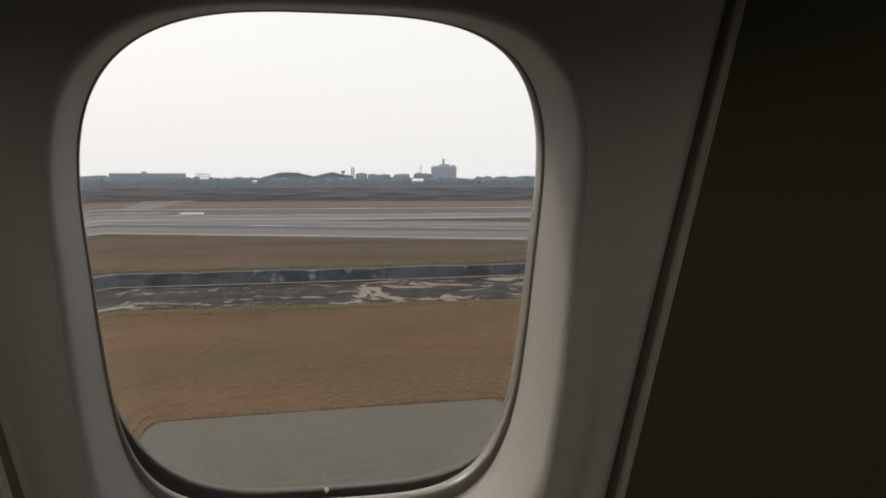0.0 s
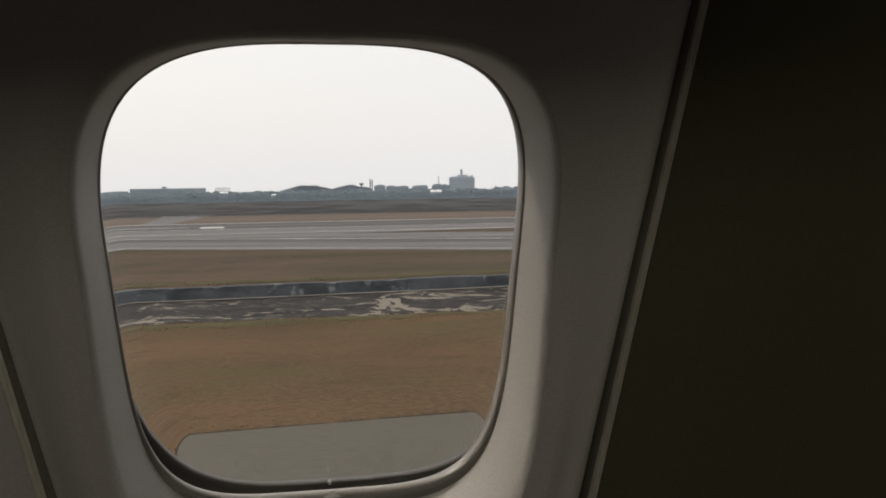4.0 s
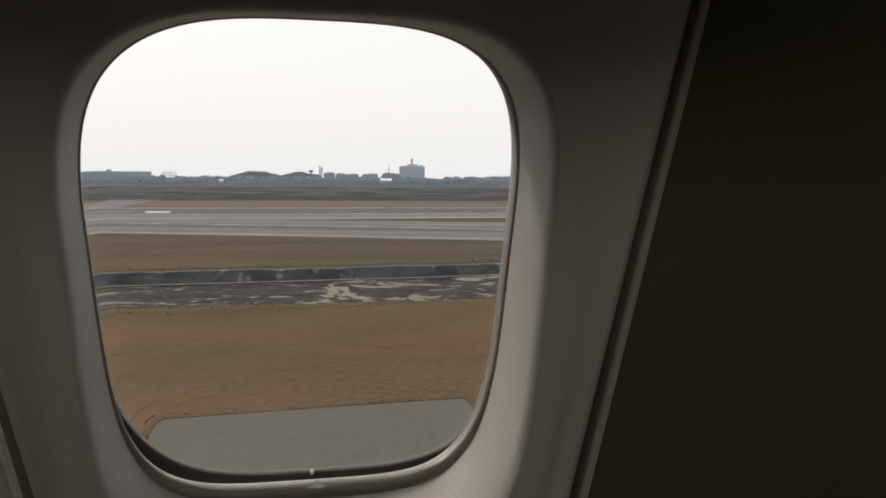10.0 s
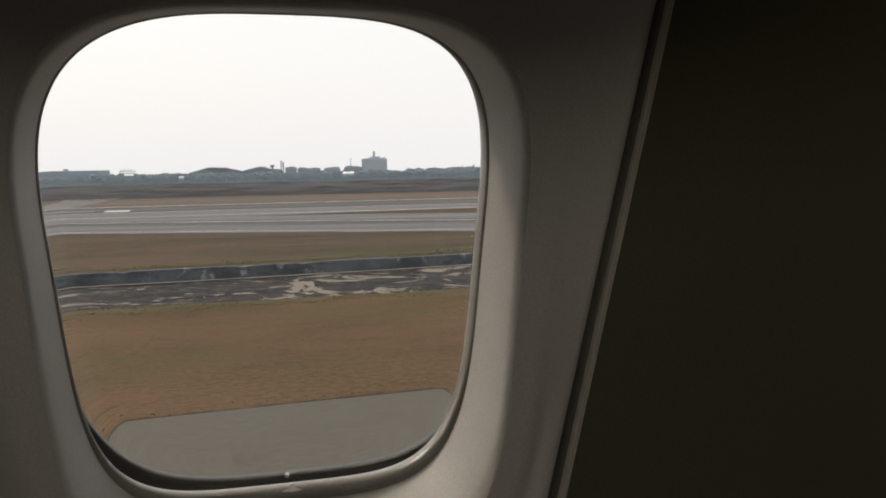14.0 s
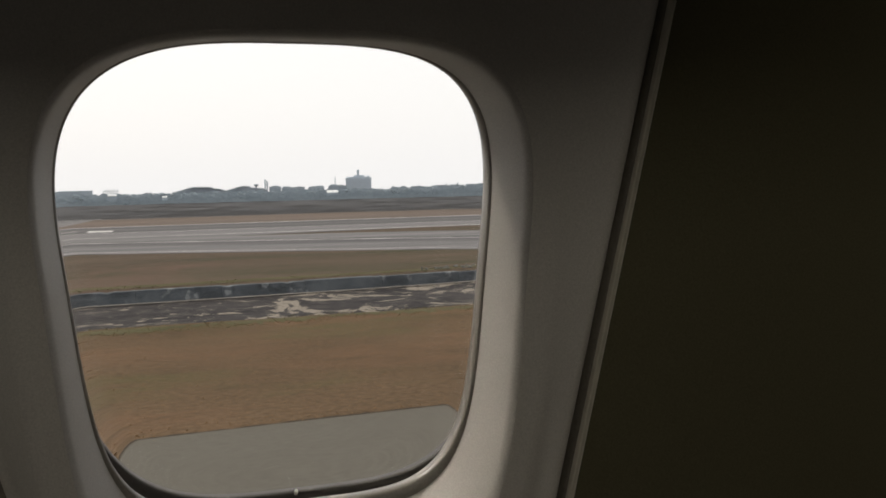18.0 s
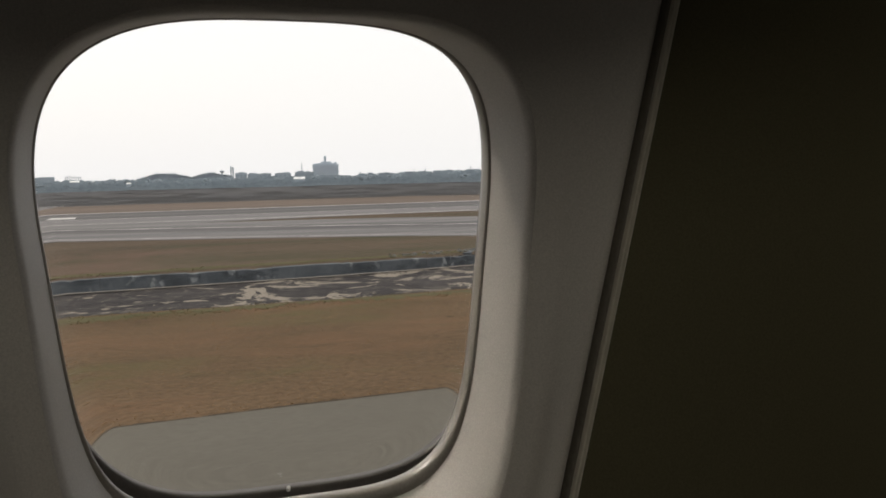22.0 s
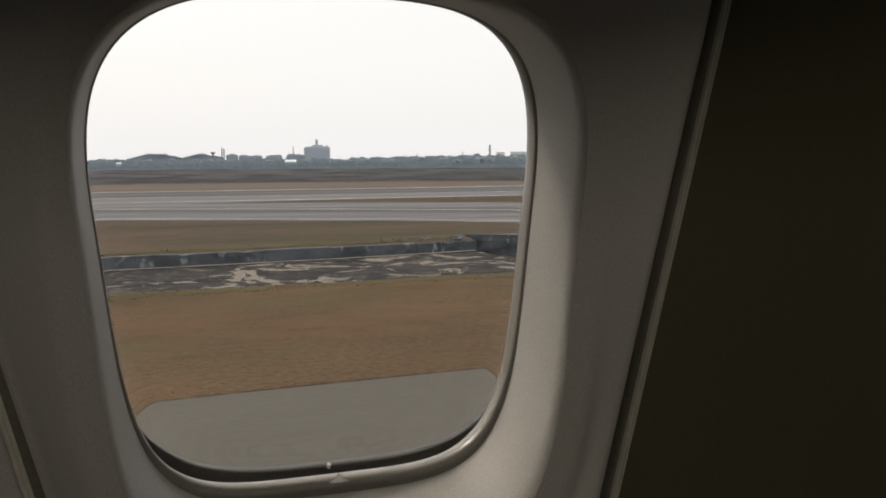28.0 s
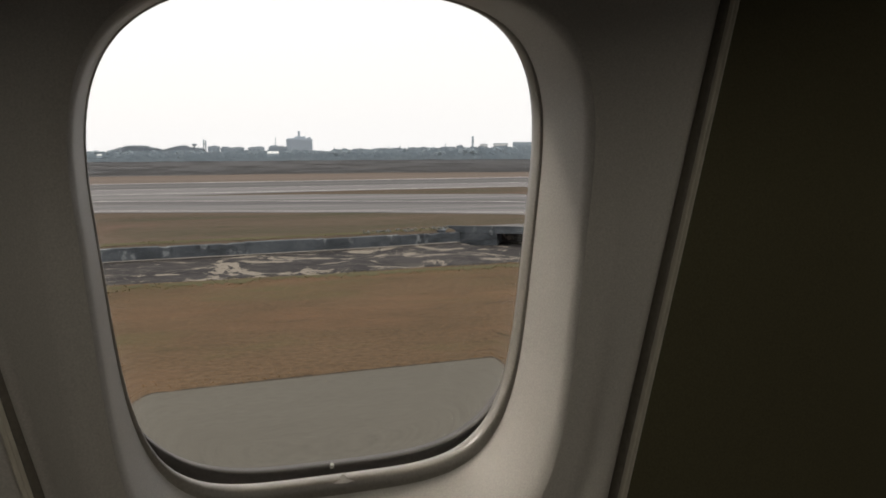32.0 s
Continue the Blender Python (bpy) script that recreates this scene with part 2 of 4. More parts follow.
def banded(m, stops, slope=0.0):
    """Long bands of rubber and wear along a pavement: stops are (metres across it, how light it is there)."""
    n, l = m.node_tree.nodes, m.node_tree.links
    b = n["Principled BSDF"]
    old = b.inputs["Base Color"].links[0].from_socket
    co, sep, sway = n.new("ShaderNodeTexCoord"), n.new("ShaderNodeSeparateXYZ"), n.new("ShaderNodeTexNoise")
    mp = n.new("ShaderNodeMapping")
    mp.inputs["Scale"].default_value = (0.012, 0.10, 1)
    sway.inputs["Scale"].default_value, sway.inputs["Detail"].default_value = 1.0, 5.0
    l.new(co.outputs["Object"], sep.inputs[0])
    l.new(co.outputs["Object"], mp.inputs[0])
    l.new(mp.outputs[0], sway.inputs["Vector"])
    lean, wave, low = n.new("ShaderNodeMath"), n.new("ShaderNodeMath"), n.new("ShaderNodeMapRange")
    lean.operation = wave.operation = "MULTIPLY_ADD"
    lean.inputs[1].default_value = slope
    l.new(sep.outputs[0], lean.inputs[0])
    l.new(sep.outputs[1], lean.inputs[2])
    wave.inputs[1].default_value = 5.0
    l.new(sway.outputs["Fac"], wave.inputs[0])
    l.new(lean.outputs[0], wave.inputs[2])
    low.inputs["From Min"].default_value, low.inputs["From Max"].default_value = stops[0][0] + 2.5, stops[-1][0] + 2.5
    l.new(wave.outputs[0], low.inputs[0])
    ramp = n.new("ShaderNodeValToRGB")
    ramp.color_ramp.interpolation = "EASE"
    while len(ramp.color_ramp.elements) < len(stops):
        ramp.color_ramp.elements.new(0.5)
    for e, (at_, v) in zip(ramp.color_ramp.elements, stops):
        e.position = (at_ - stops[0][0]) / (stops[-1][0] - stops[0][0])
        e.color = (v * 0.97, v * 0.985, v * 1.02, 1)
    l.new(low.outputs[0], ramp.inputs[0])
    mx = n.new("ShaderNodeMix")
    mx.data_type, mx.blend_type = "RGBA", "MULTIPLY"
    mx.inputs[0].default_value = 1.0
    l.new(old, mx.inputs[6])
    l.new(ramp.outputs[0], mx.inputs[7])
    l.new(mx.outputs[2], b.inputs["Base Color"])
    return m


M_RUNWAY = material("runway_asphalt", (0.124, 0.115, 0.108), (0.158, 0.146, 0.136), 0.10, 6, 0.85, 0.2, stretch=(0.05, 1.2, 1), depth=0.01, spec=0.2, contrast=0.45)
layered(M_RUNWAY, (0.080, 0.079, 0.082), 0.055, (0.02, 1.6, 1), 0.54, 0.70)
layered(M_RUNWAY, (0.232, 0.206, 0.194), 0.42, (0.008, 1.0, 1), 0.54, 0.62)
layered(M_RUNWAY, (0.078, 0.074, 0.074), 0.34, (0.010, 1.0, 1), 0.54, 0.64)
banded(M_RUNWAY, ((120, 1.0), (130, 0.92), (137, 1.0), (146, 1.05), (153, 1.0), (157, 0.70), (165, 0.55), (173, 0.72), (179, 0.52), (185, 0.62), (188, 0.95), (192, 1.0)))
M_EXIT = material("exit_asphalt", (0.124, 0.115, 0.108), (0.158, 0.146, 0.136), 0.10, 6, 0.85, 0.2, stretch=(0.05, 1.2, 1), depth=0.01, spec=0.2, contrast=0.45)
layered(M_EXIT, (0.080, 0.079, 0.082), 0.055, (0.02, 1.6, 1), 0.54, 0.70)
layered(M_EXIT, (0.232, 0.206, 0.194), 0.42, (0.008, 1.0, 1), 0.54, 0.62)
layered(M_EXIT, (0.078, 0.074, 0.074), 0.34, (0.010, 1.0, 1), 0.54, 0.64)
banded(M_EXIT, ((88, 1.0), (92, 1.12), (96, 1.1), (98, 0.9), (105, 1.0), (108, 0.66), (113, 0.58), (118, 0.68), (120, 1.0), (127, 1.05), (131, 1.0)), 0.42)
M_WHITE = material("white_marking", (0.42, 0.41, 0.38), (0.62, 0.60, 0.56), 0.8, 8, 0.8, 0.1, spec=0.2)
M_WORN = material("worn_marking", (0.30, 0.28, 0.265), (0.58, 0.55, 0.52), 0.35, 6, 0.8, 0.1, stretch=(0.08, 1, 1), spec=0.2)
M_YELLOW = material("yellow_marking", (0.42, 0.22, 0.05), (0.55, 0.31, 0.08), 0.8, 8, 0.8, 0.1, spec=0.2)
M_RED = material("red_marking", (0.36, 0.07, 0.07), (0.46, 0.11, 0.10), 0.6, 8, 0.8, 0.1, spec=0.2)
M_SIGN = material("sign_red", (0.30, 0.05, 0.03), (0.38, 0.08, 0.05), 2, 20, 0.5, 0.0)
M_ORANGE = material("sign_orange", (0.55, 0.30, 0.14), (0.68, 0.40, 0.20), 2, 20, 0.6, 0.0)
M_METAL = material("galvanised_metal", (0.42, 0.42, 0.41), (0.58, 0.58, 0.56), 3, 40, 0.45, 0.1, metal=0.6, depth=0.003)
# far walls, roofs and panes: distance haze painted into pale blue-grey base colours
M_FARWALL_HAZED = material("far_wall", (0.32, 0.37, 0.41), (0.39, 0.44, 0.48), 0.05, 0.6, 0.9, 0.0, spec=0.1, island=0.12)
M_PALEWALL_HAZED = material("pale_wall_hazed", (0.46, 0.515, 0.565), (0.53, 0.58, 0.625), 0.05, 0.6, 0.9, 0.0, spec=0.1)
M_FARROOF_HAZED = material("far_roof_hazed", (0.29, 0.33, 0.36), (0.37, 0.41, 0.44), 0.06, 0.5, 0.6, 0.0, spec=0.3, island=0.15)
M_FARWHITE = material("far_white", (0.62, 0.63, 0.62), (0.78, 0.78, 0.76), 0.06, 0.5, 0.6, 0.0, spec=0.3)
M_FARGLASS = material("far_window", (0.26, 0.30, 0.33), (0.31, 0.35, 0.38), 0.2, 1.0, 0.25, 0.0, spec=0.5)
M_TOWERGLASS_HAZED = material("tower_window_hazed", (0.36, 0.40, 0.44), (0.42, 0.46, 0.50), 0.2, 1.0, 0.3, 0.0, spec=0.4)
# leaves and bark far lighter and bluer than real, to carry distance haze
M_LEAF_HAZED = material("tree_leaf_hazed", (0.262, 0.312, 0.345), (0.300, 0.348, 0.380), 0.04, 0.3, 0.9, 0.0, spec=0.1)
M_CROWN_HAZED = material("crown_leaf_hazed", (0.33, 0.378, 0.405), (0.37, 0.418, 0.445), 0.04, 0.3, 0.9, 0.0, spec=0.1)
M_TRUNK_HAZED = material("bark_hazed", (0.25, 0.28, 0.30), (0.30, 0.33, 0.345), 2, 10, 0.9, 0.2)

def translucent(m, share):
    """Lets light through thin blades and leaves."""
    n, l = m.node_tree.nodes, m.node_tree.links
    b = n["Principled BSDF"]
    tr = n.new("ShaderNodeBsdfTranslucent")
    l.new(b.inputs["Base Color"].links[0].from_socket, tr.inputs["Color"])
    mix = n.new("ShaderNodeMixShader")
    mix.inputs[0].default_value = share
    l.new(b.outputs[0], mix.inputs[1])
    l.new(tr.outputs[0], mix.inputs[2])
    l.new(mix.outputs[0], n["Material Output"].inputs["Surface"])


M_BUSH = material("scrub_leaf", (0.104, 0.102, 0.102), (0.120, 0.117, 0.115), 0.05, 0.5, 0.9, 0.0, spec=0.1)
for m_, share_ in ((M_TUFT, 0.7), (M_TUFT_GREEN, 0.75), (M_LEAF_HAZED, 0.62), (M_CROWN_HAZED, 0.12), (M_BUSH, 0.5)):
    translucent(m_, share_)

M_GLASS = bpy.data.materials.new("window_acrylic")
M_GLASS.use_nodes = True
gn, gl = M_GLASS.node_tree.nodes, M_GLASS.node_tree.links
gp = gn["Principled BSDF"]
gp.inputs["Base Color"].default_value = (0.985, 0.985, 0.98, 1)
gp.inputs["Transmission Weight"].default_value = 1.0
gp.inputs["Roughness"].default_value = 0.0
gp.inputs["IOR"].default_value = 1.2


# ---------------------------------------------------------------- mesh helpers
def mesh_of(bm, name, mat, smooth=False):
    me = bpy.data.meshes.new(name)
    bm.normal_update()
    bm.to_mesh(me)
    bm.free()
    me.materials.append(mat)
    if smooth:
        me.polygons.foreach_set("use_smooth", [True] * len(me.polygons))
    return me


def part(name, bm, mat, parent=None, label="", smooth=False):
    ob = new(name, mesh_of(bm, name, mat, smooth))
    if parent:
        ob.parent = parent
    if label:
        ob["label"] = label
    return ob


def add_box(bm, lo, hi, m=None):
    vs = [bm.verts.new((m @ Vector((x, y, z))) if m else (x, y, z)) for x in (lo[0], hi[0]) for y in (lo[1], hi[1]) for z in (lo[2], hi[2])]
    for f in ((0, 1, 3, 2), (4, 6, 7, 5), (0, 4, 5, 1), (2, 3, 7, 6), (0, 2, 6, 4), (1, 5, 7, 3)):
        bm.faces.new([vs[i] for i in f])
    return bm


def box(lo, hi, m=None, bevel=0.0):
    bm = add_box(bmesh.new(), lo, hi, m)
    if bevel:
        bmesh.ops.bevel(bm, geom=bm.edges[:], offset=bevel, segments=2, profile=0.5, affect="EDGES")
    bmesh.ops.recalc_face_normals(bm, faces=bm.faces[:])
    return bm


def tube(points, radius, sides=8, cap=True):
    """A round bar along a line of points."""
    bm, rings = bmesh.new(), []
    pts = [Vector(p) for p in points]
    for i, p in enumerate(pts):
        d = (pts[min(i + 1, len(pts) - 1)] - pts[max(i - 1, 0)]).normalized()
        q = d.to_track_quat("Z", "Y")
        r = radius[i] if isinstance(radius, (list, tuple)) else radius
        rings.append([bm.verts.new(p + q @ Vector((r * math.cos(a), r * math.sin(a), 0))) for a in (2 * math.pi * k / sides for k in range(sides))])
    for a, b in zip(rings, rings[1:]):
        for k in range(sides):
            bm.faces.new((a[k], a[(k + 1) % sides], b[(k + 1) % sides], b[k]))
    if cap:
        bm.faces.new(rings[0][::-1])
        bm.faces.new(rings[-1])
    return bm


def slab(outline, z0, z1):
    """A flat slab with the given outline of (x, y), from z0 up to z1."""
    bm = bmesh.new()
    top = [bm.verts.new((x, y, z1)) for x, y in outline]
    low = [bm.verts.new((x, y, z0)) for x, y in outline]
    bm.faces.new(top)
    bm.faces.new(low[::-1])
    for i in range(len(top)):
        j = (i + 1) % len(top)
        bm.faces.new((top[i], low[i], low[j], top[j]))
    bmesh.ops.recalc_face_normals(bm, faces=bm.faces[:])
    return bm


def thing(name, at=(0, 0, 0), turn=0.0, label="", category="", group="", kind=""):
    ob = new(name)
    ob.matrix_world = pose(*at, 0, 0, turn)
    return tagged(ob, label, category, group, kind)


def line_at(points, x):
    """The y of a line of (x, y) points at x."""
    return float(np.interp(x, [p[0] for p in points], [p[1] for p in points]))


# ---------------------------------------------------------------- the cabin: window, side panels, closing walls
WC = Vector((0.0, 0.0, 6.0))                 # the middle of the window's opening
STEPS = 128
DROP = 0.0105                                # how much deeper the lower half is than the upper


def opening(e=0.0, top=None, bottom=None, width=0.28, height=0.305, taper=0.131, n_up=3.5, n_low=4.6):
    """The rounded outline of the window, e metres wider all round, as (x, z) from its middle."""
    pts = []
    for k in range(STEPS):
        a = 2 * math.pi * k / STEPS
        c, s = math.cos(a), math.sin(a)
        n = n_low if s <= 0 else n_up if c > 0 else n_up - 0.45
        u = math.copysign(abs(c) ** (2 / n), c)
        v = math.copysign(abs(s) ** (2 / n), s)
        x = u * (width / 2) * (1 + taper * v)
        z = v * height / 2 - DROP * max(0.0, -v)
        r = math.hypot(x, z)
        nx, nz = x / (width / 2) ** 2, z / (height / 2) ** 2
        q = math.hypot(nx, nz) or 1
        pts.append((x + e * nx / q, z + e * nz / q))
    return pts


SEAT_EYE = Vector((-0.066, -0.630, 6.050))      # about where a passenger's eye is
REVEAL_RELIEF = 0.85                         # how deep the side panel is moulded, of its full depth


def shallow(x, y, z, at_seam=False):
    """A point of the side panel, drawn towards the window's plane along the line to the seat. The aft joint lies flatter than the forward one."""
    p = Vector((x, y, z))
    relief = 0.35 + 0.60 * min(1.0, max(0.0, (x + 0.1) / 0.2)) if at_seam else REVEAL_RELIEF
    if y >= 0:
        return p
    return SEAT_EYE + (p - SEAT_EYE) * (y * relief - SEAT_EYE.y) / (y - SEAT_EYE.y)


def loft(rings, close_last=False):
    bm = bmesh.new()
    vs = [[bm.verts.new(shallow(WC.x + x, WC.y + y, WC.z + z, bool(at_seam))) for x, z in ring] for ring, y, *at_seam in rings]
    for a, b in zip(vs, vs[1:]):
        for k in range(len(a)):
            j = (k + 1) % len(a)
            bm.faces.new((a[k], a[j], b[j], b[k]))
    if close_last:
        bm.faces.new(vs[-1])
    return bm


def flared(e_side, e_top, e_low, e_aft=None):
    """The window outline widened by different amounts at the sides, the top and the bottom, and at the aft side where that differs."""
    out = []
    for (x, z), (x1, z1) in zip(opening(0), opening(1.0)):
        nx, nz = x1 - x, z1 - z
        out.append((x + nx * (e_side if nx > 0 or e_aft is None else e_aft), z + nz * (e_top if nz > 0 else e_low)))
    return out


SEAM0, SEAM_SLOPE = 0.1990, 0.243            # the joints beside the panel: x = +-(SEAM0 + SEAM_SLOPE * z)
Z_UP, Z_LOW = 0.62, -0.52
SEAM_Y = -0.090                              # the hollow panel rises towards its joints


def to_border(margin):
    """Where rays from the window's middle meet the panel's outer border."""
    out = []
    for x, z in opening(0):
        best = 1e9
        for sgn in (1, -1):
            d = sgn * x - SEAM_SLOPE * z
            if d > 1e-9:
                best = min(best, (SEAM0 - margin) / d)
        if z > 1e-9:
            best = min(best, (Z_UP - margin) / z)
        if z < -1e-9:
            best = min(best, (Z_LOW + margin) / z)
        out.append((x * best, z * best))
    return out


sidewall = thing("wall_window_side", label="grey plastic aircraft cabin side panel round an oval window", category="wall panel", kind="structure")
def inside(ring, margin):
    """A ring kept clear of the joints beside the panel."""
    return [(math.copysign(min(abs(x), SEAM0 + SEAM_SLOPE * z - margin), x), z) for x, z in ring]


part("panel", loft([(flared(0.0085, -0.0015, 0.0470), -0.0705), (inside(flared(0.0125, 0.0035, 0.0515), 0.022), -0.0722), (inside(flared(0.019, 0.010, 0.060), 0.019), -0.0745),
                    (inside(flared(0.028, 0.020, 0.070), 0.016), -0.0775), (to_border(0.0112), SEAM_Y - 0.0005, True), (to_border(0.0066), SEAM_Y + 0.0006, True), (to_border(0.0036), SEAM_Y + 0.0030, True),
                    (to_border(0.0022), SEAM_Y + 0.0075, True), (to_border(0.0019), SEAM_Y + 0.030, True)]), M_PANEL, sidewall, smooth=True)

window = thing("window_1", (0, 0, 0), label="rounded aircraft cabin window with a deep plastic reveal", category="window", kind="structure")
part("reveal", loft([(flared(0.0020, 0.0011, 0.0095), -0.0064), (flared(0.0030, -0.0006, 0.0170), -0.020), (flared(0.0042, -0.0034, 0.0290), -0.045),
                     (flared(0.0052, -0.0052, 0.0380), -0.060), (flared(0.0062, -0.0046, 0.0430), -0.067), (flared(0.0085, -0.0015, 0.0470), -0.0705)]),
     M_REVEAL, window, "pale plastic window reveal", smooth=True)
part("bead", loft([(flared(0.003, 0.0075, 0.003, 0.0065), 0.012), (flared(0.0006, 0.0050, 0.0006, 0.0046), 0.009), (flared(0.0, 0.0022, 0.0, 0.0022), 0.003), (flared(0.0003, 0.0006, 0.0003, 0.0008), -0.002), (flared(0.0007, 0.0005, 0.0026), -0.0046),
                   (flared(0.0013, 0.0008, 0.0070), -0.0056), (flared(0.0020, 0.0011, 0.0095), -0.0064)]), M_BEAD, window, "grey-brown bead round the opening", smooth=True)
pane_ring = lambda e: [(x + 0.009, z * 1.005 + 0.0103) for x, z in opening(e, width=0.335, height=0.337, taper=0.135, n_up=3.6, n_low=3.7)]
part("seal", loft([(flared(0.003, 0.0075, 0.003, 0.0065), 0.012), (flared(0.012, 0.016, 0.012, 0.015), 0.014), (opening(0.030), 0.030), (pane_ring(0.012), 0.040), (pane_ring(0.004), 0.042), (pane_ring(0.0), 0.043), (pane_ring(0.0), 0.056),
                   (pane_ring(0.02), 0.06)]), M_SEAL, window, "black rubber seal", smooth=True)
EDGE = 0.024                                 # the pane thins in a rounded edge
rounded = [(pane_ring(0.003 - EDGE * (1 - k / 20)), 0.0506 - 0.0018 * (k / 20) ** 2.5) for k in range(21)]
pane_bm = loft([(pane_ring(0.0016), 0.0462), (pane_ring(0.0024), 0.0462), (pane_ring(0.003), 0.0463)] + rounded[::-1] + [(pane_ring(0.0025 - EDGE), 0.0506)], True)
pane_bm.verts.ensure_lookup_table()
pane_bm.faces.new([pane_bm.verts[k] for k in range(STEPS)])
bmesh.ops.recalc_face_normals(pane_bm, faces=pane_bm.faces[:])
pane = part("pane", pane_bm, M_GLASS, window, "clear acrylic pane", smooth=True)
pane.visible_shadow = False
# the pane's milky, crazed edge
M_CRAZE = bpy.data.materials.new("crazed_acrylic")
M_CRAZE.use_nodes = True
cn, cl = M_CRAZE.node_tree.nodes, M_CRAZE.node_tree.links
edge_share = cn.new("ShaderNodeAttribute")
edge_share.attribute_name = "edge_share"
spots = cn.new("ShaderNodeTexNoise")
spots.inputs["Scale"].default_value, spots.inputs["Detail"].default_value = 14.0, 5.0
spots_range = cn.new("ShaderNodeMapRange")
spots_range.inputs["From Min"].default_value, spots_range.inputs["From Max"].default_value = 0.3, 0.7
spots_range.inputs["To Min"].default_value, spots_range.inputs["To Max"].default_value = 0.03, 0.17
cl.new(spots.outputs["Fac"], spots_range.inputs[0])
craze_mul = cn.new("ShaderNodeMath")
craze_mul.operation = "MULTIPLY"
cl.new(edge_share.outputs["Fac"], craze_mul.inputs[0])
cl.new(spots_range.outputs[0], craze_mul.inputs[1])
clear, milky, craze_mix = cn.new("ShaderNodeBsdfTransparent"), cn.new("ShaderNodeBsdfTranslucent"), cn.new("ShaderNodeMixShader")
milky.inputs["Color"].default_value = (0.60, 0.58, 0.55, 1)
cl.new(craze_mul.outputs[0], craze_mix.inputs[0])
cl.new(clear.outputs[0], craze_mix.inputs[1])
cl.new(milky.outputs[0], craze_mix.inputs[2])
cl.new(craze_mix.outputs[0], cn["Material Output"].inputs["Surface"])
craze_rings = 8
craze_bm = loft([(pane_ring(0.002 - 0.034 * (1 - k / (craze_rings - 1))), 0.0453) for k in range(craze_rings)])
craze = part("crazed_edge", craze_bm, M_CRAZE, window, "milky crazed edge of the pane", smooth=True)
share = craze.data.attributes.new("edge_share", "FLOAT", "POINT")
share.data.foreach_set("value", [(k // STEPS / (craze_rings - 1)) ** 2 * (0.75 + 0.25 * math.cos(2 * math.pi * (k % STEPS) / STEPS)) * math.cos(2 * math.pi * (k % STEPS) / STEPS) ** 4 for k in range(STEPS * craze_rings)])
craze.visible_shadow = False
part("breather_pin", tube([(0.004, 0.030, 5.8340), (0.004, 0.028, 5.8366)], 0.0014, 10), M_PIN, window, "small white pin")
tab = bmesh.new()
tab_pts = [(-0.003, -0.0042, -0.1652), (0.011, -0.0042, -0.1652), (0.0045, 0.001, -0.1610), (0.0045, -0.0056, -0.1655)]
tv = [tab.verts.new(shallow(*(WC + Vector(p)))) for p in tab_pts]
for f in ((0, 2, 3), (3, 2, 1), (0, 1, 2)):
    tab.faces.new([tv[i] for i in f])
part("tab", tab, M_REVEAL, window)


def seam_strip(side, name):
    """The lit trim that covers a joint between two side panels, with the dark gap beside it."""
    trim = thing(name, label="pale trim strip along the joint of two cabin side panels", category="trim", kind="structure")
    profile = [(-0.0004, -0.0030), (0.0002, -0.0056), (0.0008, -0.0068), (0.0013, -0.0064), (0.0016, -0.0034), (0.0020, -0.0036), (0.0024, -0.0072), (0.0031, -0.0082), (0.0037, -0.0074), (0.0041, -0.0030), (0.0048, 0.030)]
    inner = [(-0.0100, 0.013), (-0.0034, 0.011), (-0.0027, 0.003), (-0.0023, -0.002), (-0.0016, -0.0046), (-0.0009, -0.0043), (-0.0004, -0.0030)]
    for nm, prof, mat, lab in (("strip", profile, M_TRIM, ""), ("gap_lining", inner, M_GROOVE, "brown inner lip and dark gap")):
        bm = bmesh.new()
        cols = []
        for z in (Z_LOW, 0.0, Z_UP):
            x0 = SEAM0 + SEAM_SLOPE * z
            cols.append([bm.verts.new(shallow(side * (x0 + px), SEAM_Y + py, WC.z + z, True)) for px, py in prof])
        for a, b in zip(cols, cols[1:]):
            for k in range(len(prof) - 1):
                bm.faces.new((a[k], a[k + 1], b[k + 1], b[k]))
        part(nm, bm, mat, trim, lab, smooth=True)
    return trim


seam_strip(1, "trim_1")
seam_strip(-1, "trim_2")


def next_panel(side, name, mat, label):
    """The neighbouring side panel, beyond a joint."""
    ob = thing(name, label=label, category="wall panel", kind="structure")
    bm = bmesh.new()
    prof = [(0.0046, 0.03), (0.0054, -0.001), (0.0075, -0.003), (0.05, -0.006), (0.14, -0.02), (2.6, -0.02)]
    cols = []
    for z in (Z_LOW, 0.0, Z_UP):
        x0 = SEAM0 + SEAM_SLOPE * z
        cols.append([bm.verts.new(shallow(side * (x0 + px) if px < 2 else side * 2.6, SEAM_Y + py, WC.z + z, True)) for px, py in prof])
    for a, b in zip(cols, cols[1:]):
        for k in range(len(prof) - 1):
            bm.faces.new((a[k], a[k + 1], b[k + 1], b[k]))
    part("panel", bm, mat, ob, smooth=True)
    return ob


next_panel(1, "wall_forward", M_DARK, "dark brown cabin partition beside the window panel")
next_panel(-1, "wall_aft", M_PANEL, "grey plastic cabin side panel")

cabin = thing("wall_cabin", label="plain closing walls of the aircraft cabin", category="wall", kind="structure")
part("wall_above", box((-2.6, -0.12, WC.z + Z_UP), (2.6, 0.0, 7.25)), M_CABIN, cabin)
# added blocks, out of view, that shade the upper side panels
part("shade_block", box((-2.6, -0.60, 6.338), (0.40, -0.12, 7.25), None, 0.02), M_CABIN, cabin)
